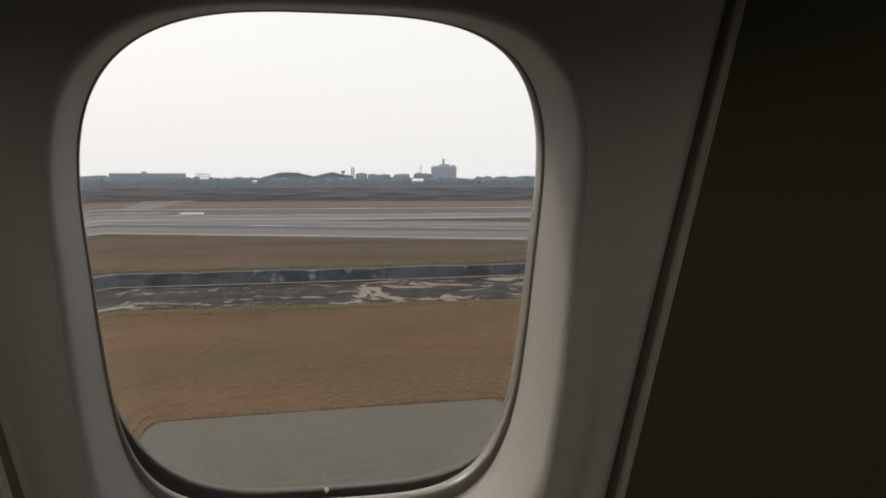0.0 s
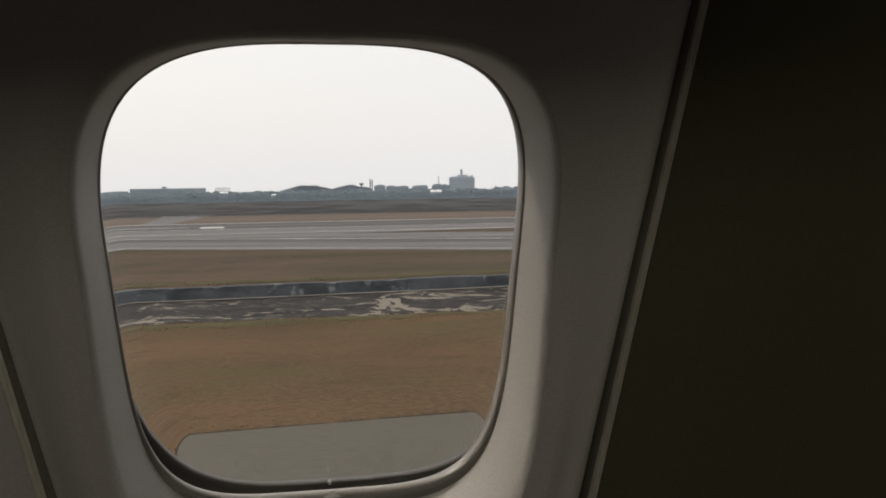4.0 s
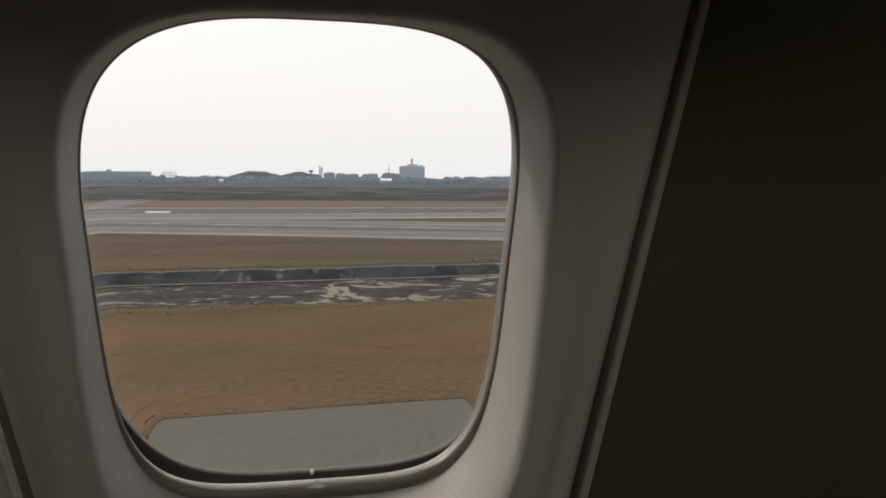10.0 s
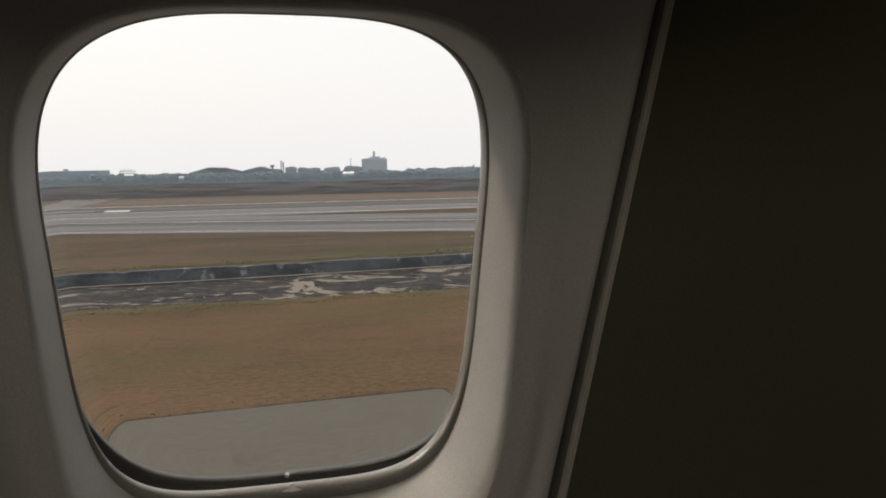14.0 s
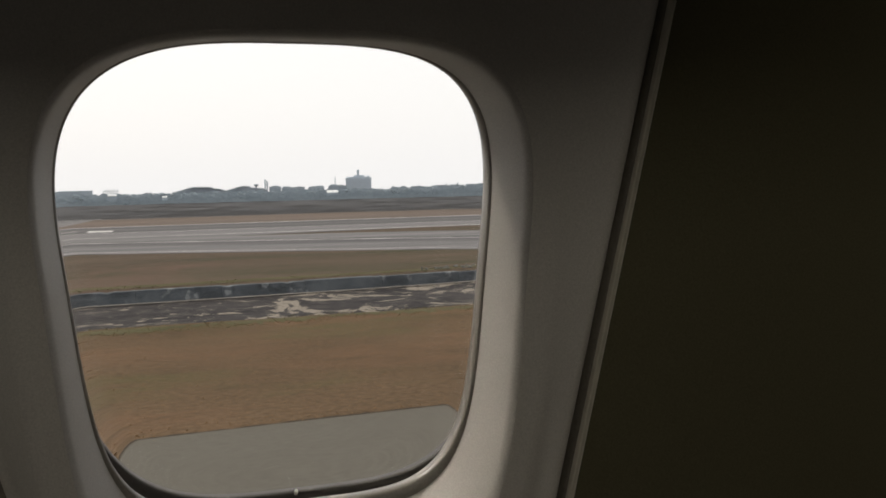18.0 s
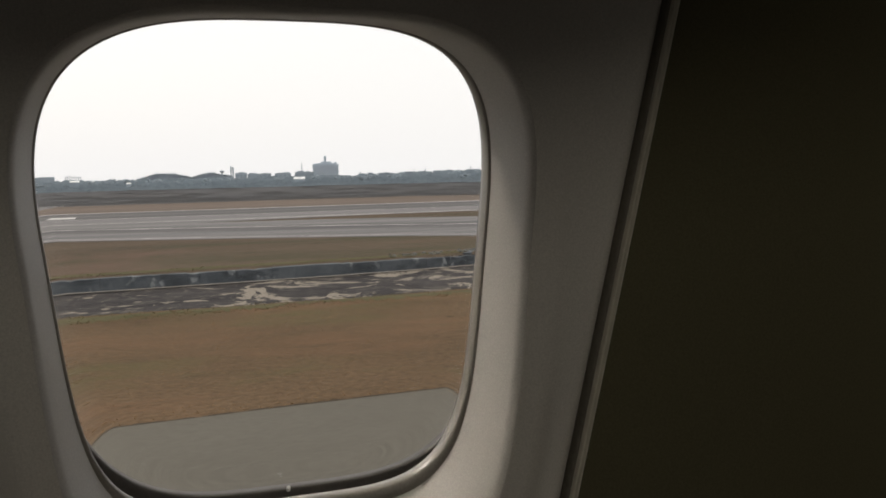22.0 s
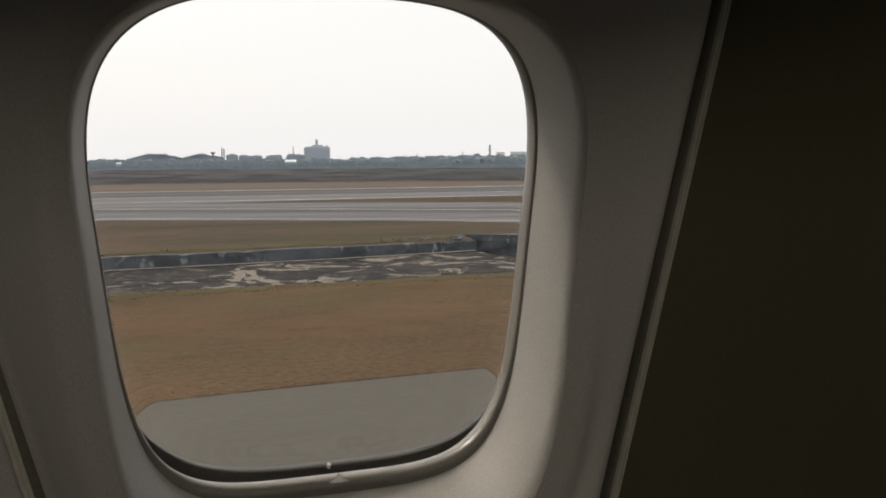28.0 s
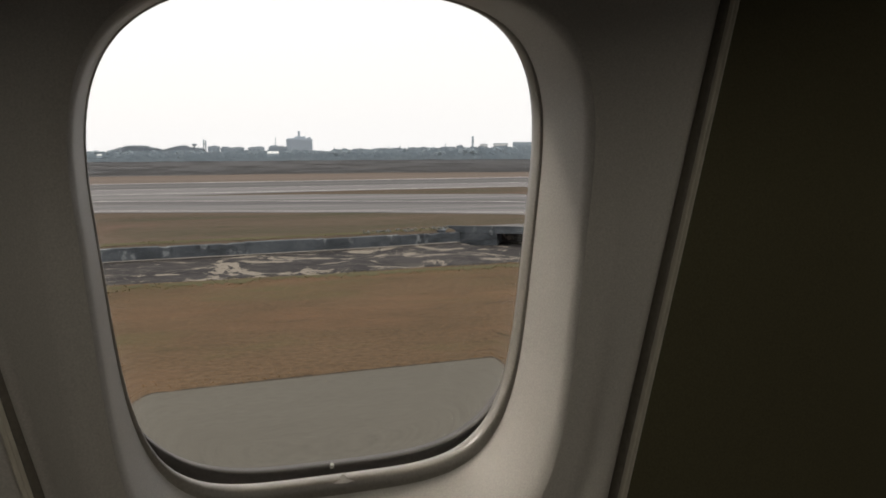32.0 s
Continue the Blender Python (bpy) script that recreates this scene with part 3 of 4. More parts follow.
part("shade_block", box((0.41, -0.60, 6.44), (2.6, -0.12, 7.25), None, 0.02), M_CABIN, cabin)
part("wall_below", box((-2.6, -0.12, 4.85), (2.6, 0.0, WC.z + Z_LOW)), M_CABIN, cabin)
part("end_wall", box((-2.7, -5.3, 4.85), (-2.6, 0.0, 7.25)), M_CABIN, cabin)
part("end_wall", box((2.6, -5.3, 4.85), (2.7, 0.0, 7.25)), M_CABIN, cabin)
part("far_wall", box((-2.7, -5.3, 4.85), (2.7, -5.2, 7.25)), M_CABIN, cabin)
part("outer_skin", box((-2.7, 0.062, 4.85), (-0.21, 0.09, 7.25)), M_CABIN, cabin)
part("outer_skin", box((0.21, 0.062, 4.85), (2.7, 0.09, 7.25)), M_CABIN, cabin)
part("outer_skin", box((-0.21, 0.062, 6.205), (0.21, 0.09, 7.25)), M_CABIN, cabin)
part("outer_skin", box((-0.21, 0.062, 4.85), (0.21, 0.09, 5.81)), M_CABIN, cabin)
tagged(part("ceiling", box((-2.7, -5.3, 7.25), (2.7, 0.09, 7.35)), M_CABIN), "plain cabin ceiling lining", "ceiling", kind="structure")
tagged(part("floor", box((-2.7, -5.3, 4.75), (2.7, 0.09, 4.85)), M_CARPET), "dark carpeted cabin floor", "floor", kind="structure")

cabin_things = set(scene.objects)
# ---------------------------------------------------------------- the airfield's ground
BANK = [(-400, 44.5), (-60, 44.2), (-24, 43.7), (-13, 44.3), (-7, 44.7), (1, 44.9), (8, 45.1), (14, 45.5), (41.6, 48.0)]
WALL = [(-400, 63), (-60, 62.4), (-36, 61.6), (-24, 61.2), (-14, 61.8), (-6.3, 62.5), (0, 63.1), (5.9, 63.9), (12.2, 65.2)]
FACE_A, FACE_B = (12.2, 67.4), (41.6, 49.7)     # the culvert's front
FACE = [FACE_A, FACE_B]
BED = -0.9
xs = [-4000, -1500, -400, -200, -120, -62, -61.9, -49, -48.9, -40, -30, -24, -18, -12, -8, -6.3, -3, 0, 3, 6, 9, 12.19, 12.2, 16, 20, 25, 30, 36, 41.6, 41.7, 80, 200, 600, 1500, 4000]
gm = bmesh.new()
cols = []
for x in xs:
    dug = (x <= 41.6) and not (-62 < x < -48.9) and x >= -400
    y1 = line_at(BANK, x)
    y2 = line_at(WALL, x) + 0.32 if x < 12.2 else max(line_at(FACE, x) + min(7.0, 0.3 + 0.62 * (x - 12.2)), y1 + 3.9)
    base = BED if x < 12.2 else -1.35
    wob = 0.35 * math.sin(x * 0.9) + 0.25 * math.sin(x * 2.3)
    prof = [(-3000, 0), (-60, 0), (y1 - 0.5 + wob, 0), (y1 + 0.3 + wob, -0.10), (y1 + 2.2 + wob, -0.75), (y1 + 3.2, base), (y2 - 0.02, base), (y2, -0.14 if x < 12.2 else 0.0), (y2 + 0.6, 0.0), (400, 0), (4500, 0)]
    cols.append([gm.verts.new((x, y, z if dug else 0.0)) for y, z in prof])
for a, b in zip(cols, cols[1:]):
    for k in range(len(a) - 1):
        f = gm.faces.new((a[k], b[k], b[k + 1], a[k + 1]))
        f.material_index = 1 if k in (4, 5, 6) and b[5].co.z < -0.5 else 2 if k >= 7 else 0
ground = tagged(part("ground", gm, M_GRASS), "dry brown grass of the airfield with a muddy ditch", "ground", kind="structure")
ground.data.materials.append(M_MUD)
ground.data.materials.append(M_GRASS_FAR)

tagged(part("scrub_field", slab([(-900, 236), (-100, 244), (60, 250), (90, 244), (160, 250), (900, 300), (2500, 3000), (-2500, 3000)], -0.5, 0.03), M_SCRUB),
       "dark grey-green scrub field beyond the runway", "field", kind="structure")
tagged(part("straw_strip", slab([(-900, 189.5), (900, 189.5), (900, 299), (160, 249), (90, 243), (60, 249), (-100, 243), (-900, 235)], -0.5, 0.012), M_STRAW),
       "straw-coloured grass strip along the runway", "grass", kind="structure")
tagged(part("taxiway", slab([(-900, -60), (97, -60), (900, -60), (900, 24.4), (97, 24.4), (20, 24.2), (4, 24.1), (-3.2, 23.92), (-6.2, 23.76), (-10.2, 23.5), (-13.2, 23.25), (-16.2, 22.95), (-20, 22.7), (-40, 22.6), (-900, 22.6)], -0.4, 0.02), M_ROAD),
       "pale grey asphalt taxiway", "taxiway", kind="structure")
tagged(part("runway", slab([(-900, 121), (-40, 126), (-6, 131), (8, 134.5), (25, 138), (60, 139), (900, 139), (900, 189), (-900, 189)], -0.4, 0.024), M_RUNWAY), "grey asphalt runway with dark tyre streaks", "runway", kind="structure")
exit_near = [(-120, 124.5), (-75, 121.5), (-56, 116.5), (-23, 102.5), (-10, 97), (0, 92.7), (12.8, 86.5), (23.7, 79), (33, 72.4), (24, 69.5), (13.5, 67.4)]
exit_far = [(41.6, 50.2), (54, 47), (63, 47), (73, 44), (87, 31), (97, 23.9), (130, 23.9), (113, 70), (86, 94), (60, 105), (35, 118), (21, 125), (8, 129.5), (-6, 131.2)]
tagged(part("exit_taxiway", slab(exit_near + exit_far, -0.3, 0.032), M_EXIT), "grey asphalt exit taxiway joining the runway", "taxiway", kind="structure")


def stripe(name, points, width, mat, label, z=0.037, kind="structure"):
    """A painted line along points on the ground."""
    bm, prev = bmesh.new(), None
    for i, p in enumerate(points):
        a, b = Vector(points[max(i - 1, 0)]), Vector(points[min(i + 1, len(points) - 1)])
        d = (b - a).normalized()
        nrm = Vector((-d.y, d.x)) * width / 2
        pair = [bm.verts.new((p[0] + s * nrm.x, p[1] + s * nrm.y, z)) for s in (1, -1)]
        if prev:
            bm.faces.new((prev[0], prev[1], pair[1], pair[0]))
        prev = pair
    return tagged(part(name, bm, mat), label, "marking", kind=kind)


stripe("runway_edge_line", [(-700, 140.5), (20, 139.5), (60, 140.3), (700, 140.3)], 1.1, M_WORN, "worn white painted runway edge line", 0.03)
stripe("runway_edge_line", [(-700, 186.5), (700, 186.5)], 1.6, M_WORN, "worn white painted runway edge line", 0.03)
stripe("runway_line", [(-700, 156.5), (700, 156.5)], 0.8, M_WORN, "thin pale line along the runway", 0.029)
stripe("runway_line", [(-400, 167.5), (-27.5, 167.0)], 1.3, M_WORN, "thin pale line along the runway", 0.029)
stripe("runway_mark", [(-25.6, 165.5), (-21.6, 165.5)], 6.5, M_WHITE, "bright white painted runway aiming block", 0.031)
stripe("exit_centre_line", [(-90, 142), (-40, 131.0), (-23, 125), (-10, 120.0), (5.4, 113.5), (30, 100.0), (51, 84), (70, 70.6), (86, 57), (105, 45), (140, 30)], 0.75, M_WORN, "pale painted centre line of the exit taxiway")
stripe("exit_edge_line", [(-56, 119.0), (-23, 105.2), (-10, 99.6), (0, 95.3), (12.8, 89.2), (24, 81.6), (50, 66), (70, 57), (100, 40)], 0.35, M_WORN, "thin pale edge line of the exit taxiway")
tagged(part("runway_stub", slab([(-39.0, 188), (-33.5, 188), (-31.5, 215), (-29.5, 250), (-41.0, 250), (-39.5, 215)], -0.3, 0.03), M_RUNWAY), "short asphalt taxiway stub beyond the runway", "taxiway", kind="structure")
stripe("stub_kerb", [(-42.0, 252), (-28.5, 252)], 3.0, M_WORN, "pale concrete edge at the end of the taxiway stub", 0.04)
for off in (0.0, 0.6):
    stripe("double_line", [(80, 44.4 + off), (86.4, 40.4 + off), (100.5, 31.9 + off), (125, 20 + off)], 0.2, M_YELLOW, "double yellow taxiway edge line", 0.04)

# ---------------------------------------------------------------- the ditch: retaining wall, culvert, rubble
retaining = thing("retaining_wall", label="weathered grey concrete retaining wall along the ditch", category="wall", kind="structure")
rng = random.Random(4)
x = -46.0
while x < 12.0:
    w = rng.uniform(4.2, 6.0)
    if x + w > 10.2:
        w = 12.3 - x
    ya, yb = line_at(WALL, x), line_at(WALL, x + w)
    a = math.atan2(yb - ya, w)
    length = math.hypot(w, yb - ya)
    lean = rng.uniform(-0.04, 0.04)
    bm, cols_, top_ = bmesh.new(), [], -0.11 + rng.uniform(-0.07, 0.08)
    pm = pose(x, ya, 0, 0, 0, math.degrees(a))
    for k in range(15):
        q_ = (length - 0.015) * k / 14
        j1, j2 = rng.uniform(-0.02, 0.02), rng.uniform(-0.014, 0.014) - (rng.uniform(0.04, 0.09) if rng.random() < 0.10 else 0)
        cols_.append([bm.verts.new(pm @ Vector(v)) for v in ((q_, -0.20 + lean, BED - 0.3), (q_, -0.17 + lean + j1, -0.45), (q_, -0.15 + lean + j1, top_ + j2 - 0.02),
                                                              (q_, -0.12 + lean, top_ + j2), (q_, 0.42, top_ + j2 * 0.5), (q_, 0.42, BED - 0.3))])
    for a_, b_ in zip(cols_, cols_[1:]):
        for k in range(5):
            bm.faces.new((a_[k], b_[k], b_[k + 1], a_[k + 1]))
    bm.faces.new(cols_[0])
    bm.faces.new(cols_[-1][::-1])
    bmesh.ops.recalc_face_normals(bm, faces=bm.faces[:])
    part("concrete_panel", bm, M_CONCRETE, retaining)
    x += w
# pale silt ledge at the wall's foot
stripe("silt_ledge", [(px, line_at(WALL, px) - 0.55) for px in (-46, -36, -24, -14, -6.3, 0, 5.9, 12)], 0.5, material("pale_silt", (0.28, 0.25, 0.21), (0.36, 0.32, 0.27), 0.6, 8, 0.9, 0.3),
       "pale silt ledge at the foot of the ditch wall", BED + 0.06)

culvert = thing("culvert", label="low grey concrete box culvert under the taxiway with dark openings", category="culvert")
fa, fb = Vector(FACE_A), Vector(FACE_B)
f_len = (fb - fa).length
f_turn = math.degrees(math.atan2(fb.y - fa.y, fb.x - fa.x))
fm = pose(fa.x, fa.y, 0, 0, 0, f_turn)
part("headwall", box((0, 0, -0.42), (f_len + 1, 0.35, 0.10), fm, 0.02), M_CONCRETE, culvert)
part("kerb", box((-0.1, -0.05, 0.10), (f_len + 1, 0.22, 0.16), fm, 0.015), M_CONCRETE, culvert, "pale kerb on the headwall")
part("roof_slab", box((0, 0.35, -0.40), (f_len + 1, 6.8, -0.02), fm), M_CONCRETE, culvert)
for k, w in ((0.0, 3.9), (10.0, 0.7), (16.5, 0.7), (23.0, 0.7), (29.6, 2.4), (33.6, 1.7)):
    part("pier", box((k, 0.03, -1.7), (min(k + w, f_len + 1), 6.8, -0.40), fm, 0.02), M_CONCRETE, culvert)
part("wing_wall", box((-2.6, -0.1, -1.6), (0.0, 0.5, 0.02), pose(fa.x, fa.y, 0, 0, 0, 62), 0.02), M_CONCRETE, culvert)

rubble = bmesh.new()
for k in range(60):
    cx = rng.uniform(4.5, 12.3)
    cy = line_at(WALL, cx) + rng.uniform(0.95, 2.8)
    s = rng.uniform(0.05, 0.17)
    mm = Matrix.LocRotScale((cx, cy, s * 0.3), Euler((rng.uniform(0, 3), rng.uniform(0, 3), rng.uniform(0, 3))), (s, s * rng.uniform(0.6, 1), s * rng.uniform(0.4, 0.8)))
    vv = bmesh.ops.create_icosphere(rubble, subdivisions=1, radius=1.0, matrix=mm)["verts"]
    for v in vv:
        v.co += Vector((rng.uniform(-1, 1), rng.uniform(-1, 1), rng.uniform(-1, 1))) * s * 0.15
tagged(part("rubble", rubble, material("pale_rubble", (0.10, 0.098, 0.085), (0.17, 0.165, 0.15), 2, 20, 0.9, 0.3)), "pale broken concrete rubble beside the culvert", "rubble", kind="stuff")

def ragged_strip(name, line, x0, x1, near, far, mat, label, seed, jit=1.0):
    """A strip of weeds along a line on the ground, with ragged edges."""
    r_ = random.Random(seed)
    xs_ = [x0 + (x1 - x0) * k / 400 for k in range(401)]
    low = [(q_, line_at(line, q_) + near + jit * (r_.uniform(-0.35, 0.35) + 0.5 * noise.noise((q_ * 0.3, seed, 0)))) for q_ in xs_]
    up = [(q_, line_at(line, q_) + far + r_.uniform(-0.12, 0.12)) for q_ in reversed(xs_)]
    bm_ = bmesh.new()
    a_ = [bm_.verts.new((x_, y_, 0.012)) for x_, y_ in low]
    b_ = [bm_.verts.new((x_, y_, 0.012)) for x_, y_ in reversed(up)]
    for k in range(len(a_) - 1):
        bm_.faces.new((a_[k], a_[k + 1], b_[k + 1], b_[k]))
    return tagged(part(name, bm_, mat), label, "grass", kind="stuff")


M_WEED = material("weed_cover", (0.072, 0.068, 0.034), (0.115, 0.098, 0.054), 0.6, 7.0, 0.95, 0.6, stretch=(0.35, 1, 1), depth=0.08, spec=0.05, contrast=0.5)
ragged_strip("bank_weeds", BANK, -34, 20, -1.7, -0.75, M_WEED, "yellow-green weeds along the ditch bank", 3, 1.7)
ragged_strip("wall_weeds", [(a, b + 3.4) for a, b in WALL], -38, 12, -2.3, -0.6, M_WEED, "olive weeds along the top of the ditch wall", 4)

M_SOIL = material("dark_soil", (0.040, 0.032, 0.024), (0.065, 0.050, 0.036), 1.5, 12.0, 0.95, 0.6, depth=0.03, spec=0.05)
ragged_strip("edge_soil", [(-40, 22.6), (-20, 22.7), (-16.2, 22.95), (-13.2, 23.25), (-10.2, 23.5), (-6.2, 23.76), (-3.2, 23.92), (4, 24.1), (20, 24.2), (40, 24.25)], -38, 30, 0.16, -0.05, M_SOIL, "dark bare soil along the taxiway edge", 8, 0.14)

# ---------------------------------------------------------------- grass tufts
def tufts(name, count, area, mat, label, seed, size=(0.05, 0.16), keep=None):
    r = np.random.RandomState(seed)
    verts, faces = [], []
    for _ in range(count):
        x0, y0 = r.uniform(area[0], area[1]), r.uniform(area[2], area[3])
        if keep and not keep(x0, y0):
            continue
        if noise.noise((x0 * 0.35, y0 * 0.8, seed)) < r.uniform(-0.7, 0.25):
            continue
        h = r.uniform(*size)
        for b in range(3):
            a = r.uniform(-0.5, 0.5)
            w = h * r.uniform(0.6, 1.6)
            lx, ly = r.uniform(-0.6, 0.6) * h, r.uniform(-0.6, 0.6) * h
            i = len(verts)
            verts += [(x0 - w * math.cos(a), y0 - w * math.sin(a), 0.0), (x0 + w * math.cos(a), y0 + w * math.sin(a), 0.0), (x0 + lx, y0 + ly, h)]
            faces.append((i, i + 1, i + 2))
    me = bpy.data.meshes.new(name)
    me.from_pydata(verts, [], faces)
    me.materials.append(mat)
    return tagged(new(name, me), label, "grass", kind="stuff")


tufts("grass_tufts", 24000, (-27, 15, 23.5, 45), M_TUFT, "short dry brown grass tufts", 3, (0.005, 0.018), keep=lambda x, y: y < line_at(BANK, x) - 0.2)
tufts("bank_tufts", 6000, (-30, 18, 41, 47.5), M_TUFT_GREEN, "greenish weeds along the ditch bank", 5, (0.010, 0.040), keep=lambda x, y: -2.6 < y - line_at(BANK, x) < 0.2)
tufts("far_bank_tufts", 3500, (-36, 12, 60, 68), M_TUFT_GREEN, "greenish weeds behind the ditch wall", 6, (0.02, 0.06), keep=lambda x, y: -0.35 < y - line_at(WALL, x) - 0.8 < 2.2)
tufts("kerb_tufts", 700, (-24, 12, 22.8, 24.4), M_TUFT, "dry grass fringe along the taxiway edge", 7, (0.008, 0.03))

stripe("grass_track", [(0.7, 32.75), (1.1, 32.98), (1.5, 33.1), (2.2, 33.25), (2.9, 33.32)], 0.09, M_SOIL, "faint dark track in the dry grass", 0.006)
stake = thing("marker_stake", (2.2, 33.3, 0), label="thin dark wooden stake standing in the dry grass", category="stake")
part("post", tube([(0, 0, -0.05), (0.01, 0, 0.18), (0.03, 0.0, 0.36)], [0.035, 0.03, 0.022], 7), M_SEAL, stake)

field_things = set(scene.objects) - cabin_things
# ---------------------------------------------------------------- the skyline
TOWER_AZ = 11.6
PX = 1644.0


def far_at(dpx, dist):
    """A place at that distance, at a bearing of dpx / PX radians from the tall block."""
    a = radians(TOWER_AZ) + dpx / PX
    return Vector((dist * math.sin(a), dist * math.cos(a), 0)), -math.degrees(a)


def far_block(dpx, wide, top, dist, name, label, roof=M_FARROOF_HAZED, wall=M_FARWALL_HAZED, depth=16.0, floors=2, cols=6, over=0.0, roof_thick=0.6, step=None, pitch=0.0):
    """A far flat-roofed building: wide and top, its height over the eye's level, are angles in 1 / PX radians."""
    u = dist / PX
    at, turn = far_at(dpx, dist)
    w, h = wide * u, 6.0 + top * u
    ob = thing(name, at, turn, label, "building", "skyline buildings")
    body = part("wall", box((-w / 2, 0, 0), (w / 2, depth, h)), wall, ob)
    roof_bm = box((-w / 2 - over, -over, h), (w / 2 + over, depth + over, h + roof_thick))
    for v in roof_bm.verts:
        if v.co.y > depth / 2:
            v.co.z += pitch                  # a single slope that rises towards the back
    part("roof", roof_bm, roof, ob)
    if step:
        sx, sw, sh = step
        part("roof_block", box((w * (sx - sw / 2), 1.0, h + roof_thick), (w * (sx + sw / 2), depth - 2, h + roof_thick + sh * u)), wall, ob)
        gx, gw = -sx * 0.9, 0.42
        gable = bmesh.new()
        gv = [[gable.verts.new((w * (gx + k * gw / 2), y_, h + roof_thick + (0.0 if k else sh * u * 0.8))) for k in (-1, 0, 1)] for y_ in (-0.3, depth * 0.8)]
        for a_, b_ in ((0, 1), (1, 2), (2, 0)):
            gable.faces.new((gv[0][a_], gv[0][b_], gv[1][b_], gv[1][a_]))
        gable.faces.new(gv[0])
        gable.faces.new(gv[1][::-1])
        part("gable_roof", gable, roof, ob)
    for f in range(floors):
        z = h * (0.45 + 0.5 * f / max(floors, 1)) if floors < 4 else 3 + (h - 4) * f / floors
        for c in range(cols):
            x = -w / 2 + w * (c + 0.5) / cols
            part("window", box((x - w / cols * 0.3, -0.12, z), (x + w / cols * 0.3, 0.05, z + 1.5)), M_FARGLASS, body)
    return ob


def hangar(dpx, wide, top, dist, ridge, label):
    """A hangar with a shallow pitched roof; ridge: where its flat top begins and ends, in widths."""
    u = dist / PX
    at, turn = far_at(dpx, dist)
    w, h, e = wide * u, 6.0 + top * u, 6.0 + (top - 10) * u
    ob = thing("hangar", at, turn, label, "hangar", "skyline hangars")
    bm = bmesh.new()
    arc = [(w * fx, e + (h - e) * fz) for fx, fz in ((-0.5, 0.10), (-0.30, 0.55), (ridge[0], 0.98), (ridge[0] + 0.04, 1.0), (ridge[1], 0.93), (ridge[1] + 0.03, 0.74), (0.40, 0.52), (0.5, 0.22))]
    cols_ = [[bm.verts.new((x, y, z)) for x, z in arc] for y in (-1.0, 45.0)]
    for k in range(len(arc) - 1):
        bm.faces.new((cols_[0][k], cols_[0][k + 1], cols_[1][k + 1], cols_[1][k]))
    bmesh.ops.solidify(bm, geom=bm.faces[:], thickness=0.5)
    part("roof", bm, M_PALEWALL_HAZED, ob)
    front = bmesh.new()
    vs = [front.verts.new((x, 0, z - 0.6)) for x, z in arc] + [front.verts.new((w / 2, 0, 0)), front.verts.new((-w / 2, 0, 0))]
    front.faces.new(vs)
    bmesh.ops.solidify(front, geom=front.faces[:], thickness=0.6)
    part("front_wall", front, M_PALEWALL_HAZED, ob)
    for k in range(5):
        x = -w * 0.36 + w * 0.18 * k
        part("door_leaf", box((x - w * 0.085, -1.2, 0), (x + w * 0.085, -0.75, e * 0.72)), M_PALEWALL_HAZED, ob)
    part("side_wall", box((-w / 2, 0.2, 0), (-w / 2 + 0.5, 44, e)), M_PALEWALL_HAZED, ob)
    part("side_wall", box((w / 2 - 0.5, 0.2, 0), (w / 2, 44, e)), M_PALEWALL_HAZED, ob)
    return ob


D_FAR = 1400.0
# the tall block with a plant room and a chimney
u = D_FAR / PX
at, turn = far_at(0, D_FAR)
block = thing("tower_block", at, turn, "tall pale grey concrete block with a rooftop plant room and chimney", "building", "skyline buildings")
bw, bh = 46 * u, 6 + 20 * u
block_wall = part("wall", box((-bw / 2 + 0.5, 0, 0), (bw / 2 - 0.5, 24, bh)), M_PALEWALL_HAZED, block)
part("parapet", box((-bw / 2, -0.5, bh - 1.2), (bw / 2, 24.5, bh + 0.6)), M_PALEWALL_HAZED, block)
part("plant_room", box((-13, 3, bh + 0.6), (14, 20, bh + 2.2)), M_PALEWALL_HAZED, block)
part("plant_room", box((-7, 4, bh + 2.2), (9, 18, bh + 4.6)), M_PALEWALL_HAZED, block)
part("plant_room", box((bw / 2 - 7, 3, bh + 0.6), (bw / 2 - 3, 9, bh + 3.6)), M_PALEWALL_HAZED, block)
part("plant_room", box((-bw / 2 + 2, 3, bh + 0.6), (-bw / 2 + 7, 9, bh + 2.0)), M_PALEWALL_HAZED, block)
part("chimney", tube([(-0.5, 8, bh + 4.6), (-0.5, 8, bh + 12.8)], 1.7, 10), M_PALEWALL_HAZED, block)
for k in range(4):
    part("chimney_band", box((-2.4, 6.1, bh + 6.6 + 1.6 * k), (1.4, 9.9, bh + 6.9 + 1.6 * k)), M_PALEWALL_HAZED, block)
for f in range(6):
    z = 3.0 + f * 3.1
    part("floor_ledge", box((-bw / 2 + 1.0, -0.6, z + 2.0), (bw / 2 - 1.0, 0.0, z + 2.4)), M_PALEWALL_HAZED, block)
    for c in range(9):
        xx = -bw / 2 + 3.2 + c * (bw - 6.4) / 8
        part("window", box((xx - 1.2, -0.15, z + 0.4), (xx + 1.2, 0.1, z + 1.9)), M_TOWERGLASS_HAZED, block_wall)

hangar(-273, 90, 11.5, 1150, (-0.13, 0.22), "wide grey hangar with a flat-topped pitched sheet roof")
hangar(-196, 74, 11.5, 1150, (-0.06, 0.10), "grey hangar with a shallow pitched sheet roof")
far_block(-506, 124, 8, 1000, "long_building", "long low blue-grey building with a flat roof", M_PALEWALL_HAZED, M_FARWALL_HAZED, floors=1, cols=14, depth=30)
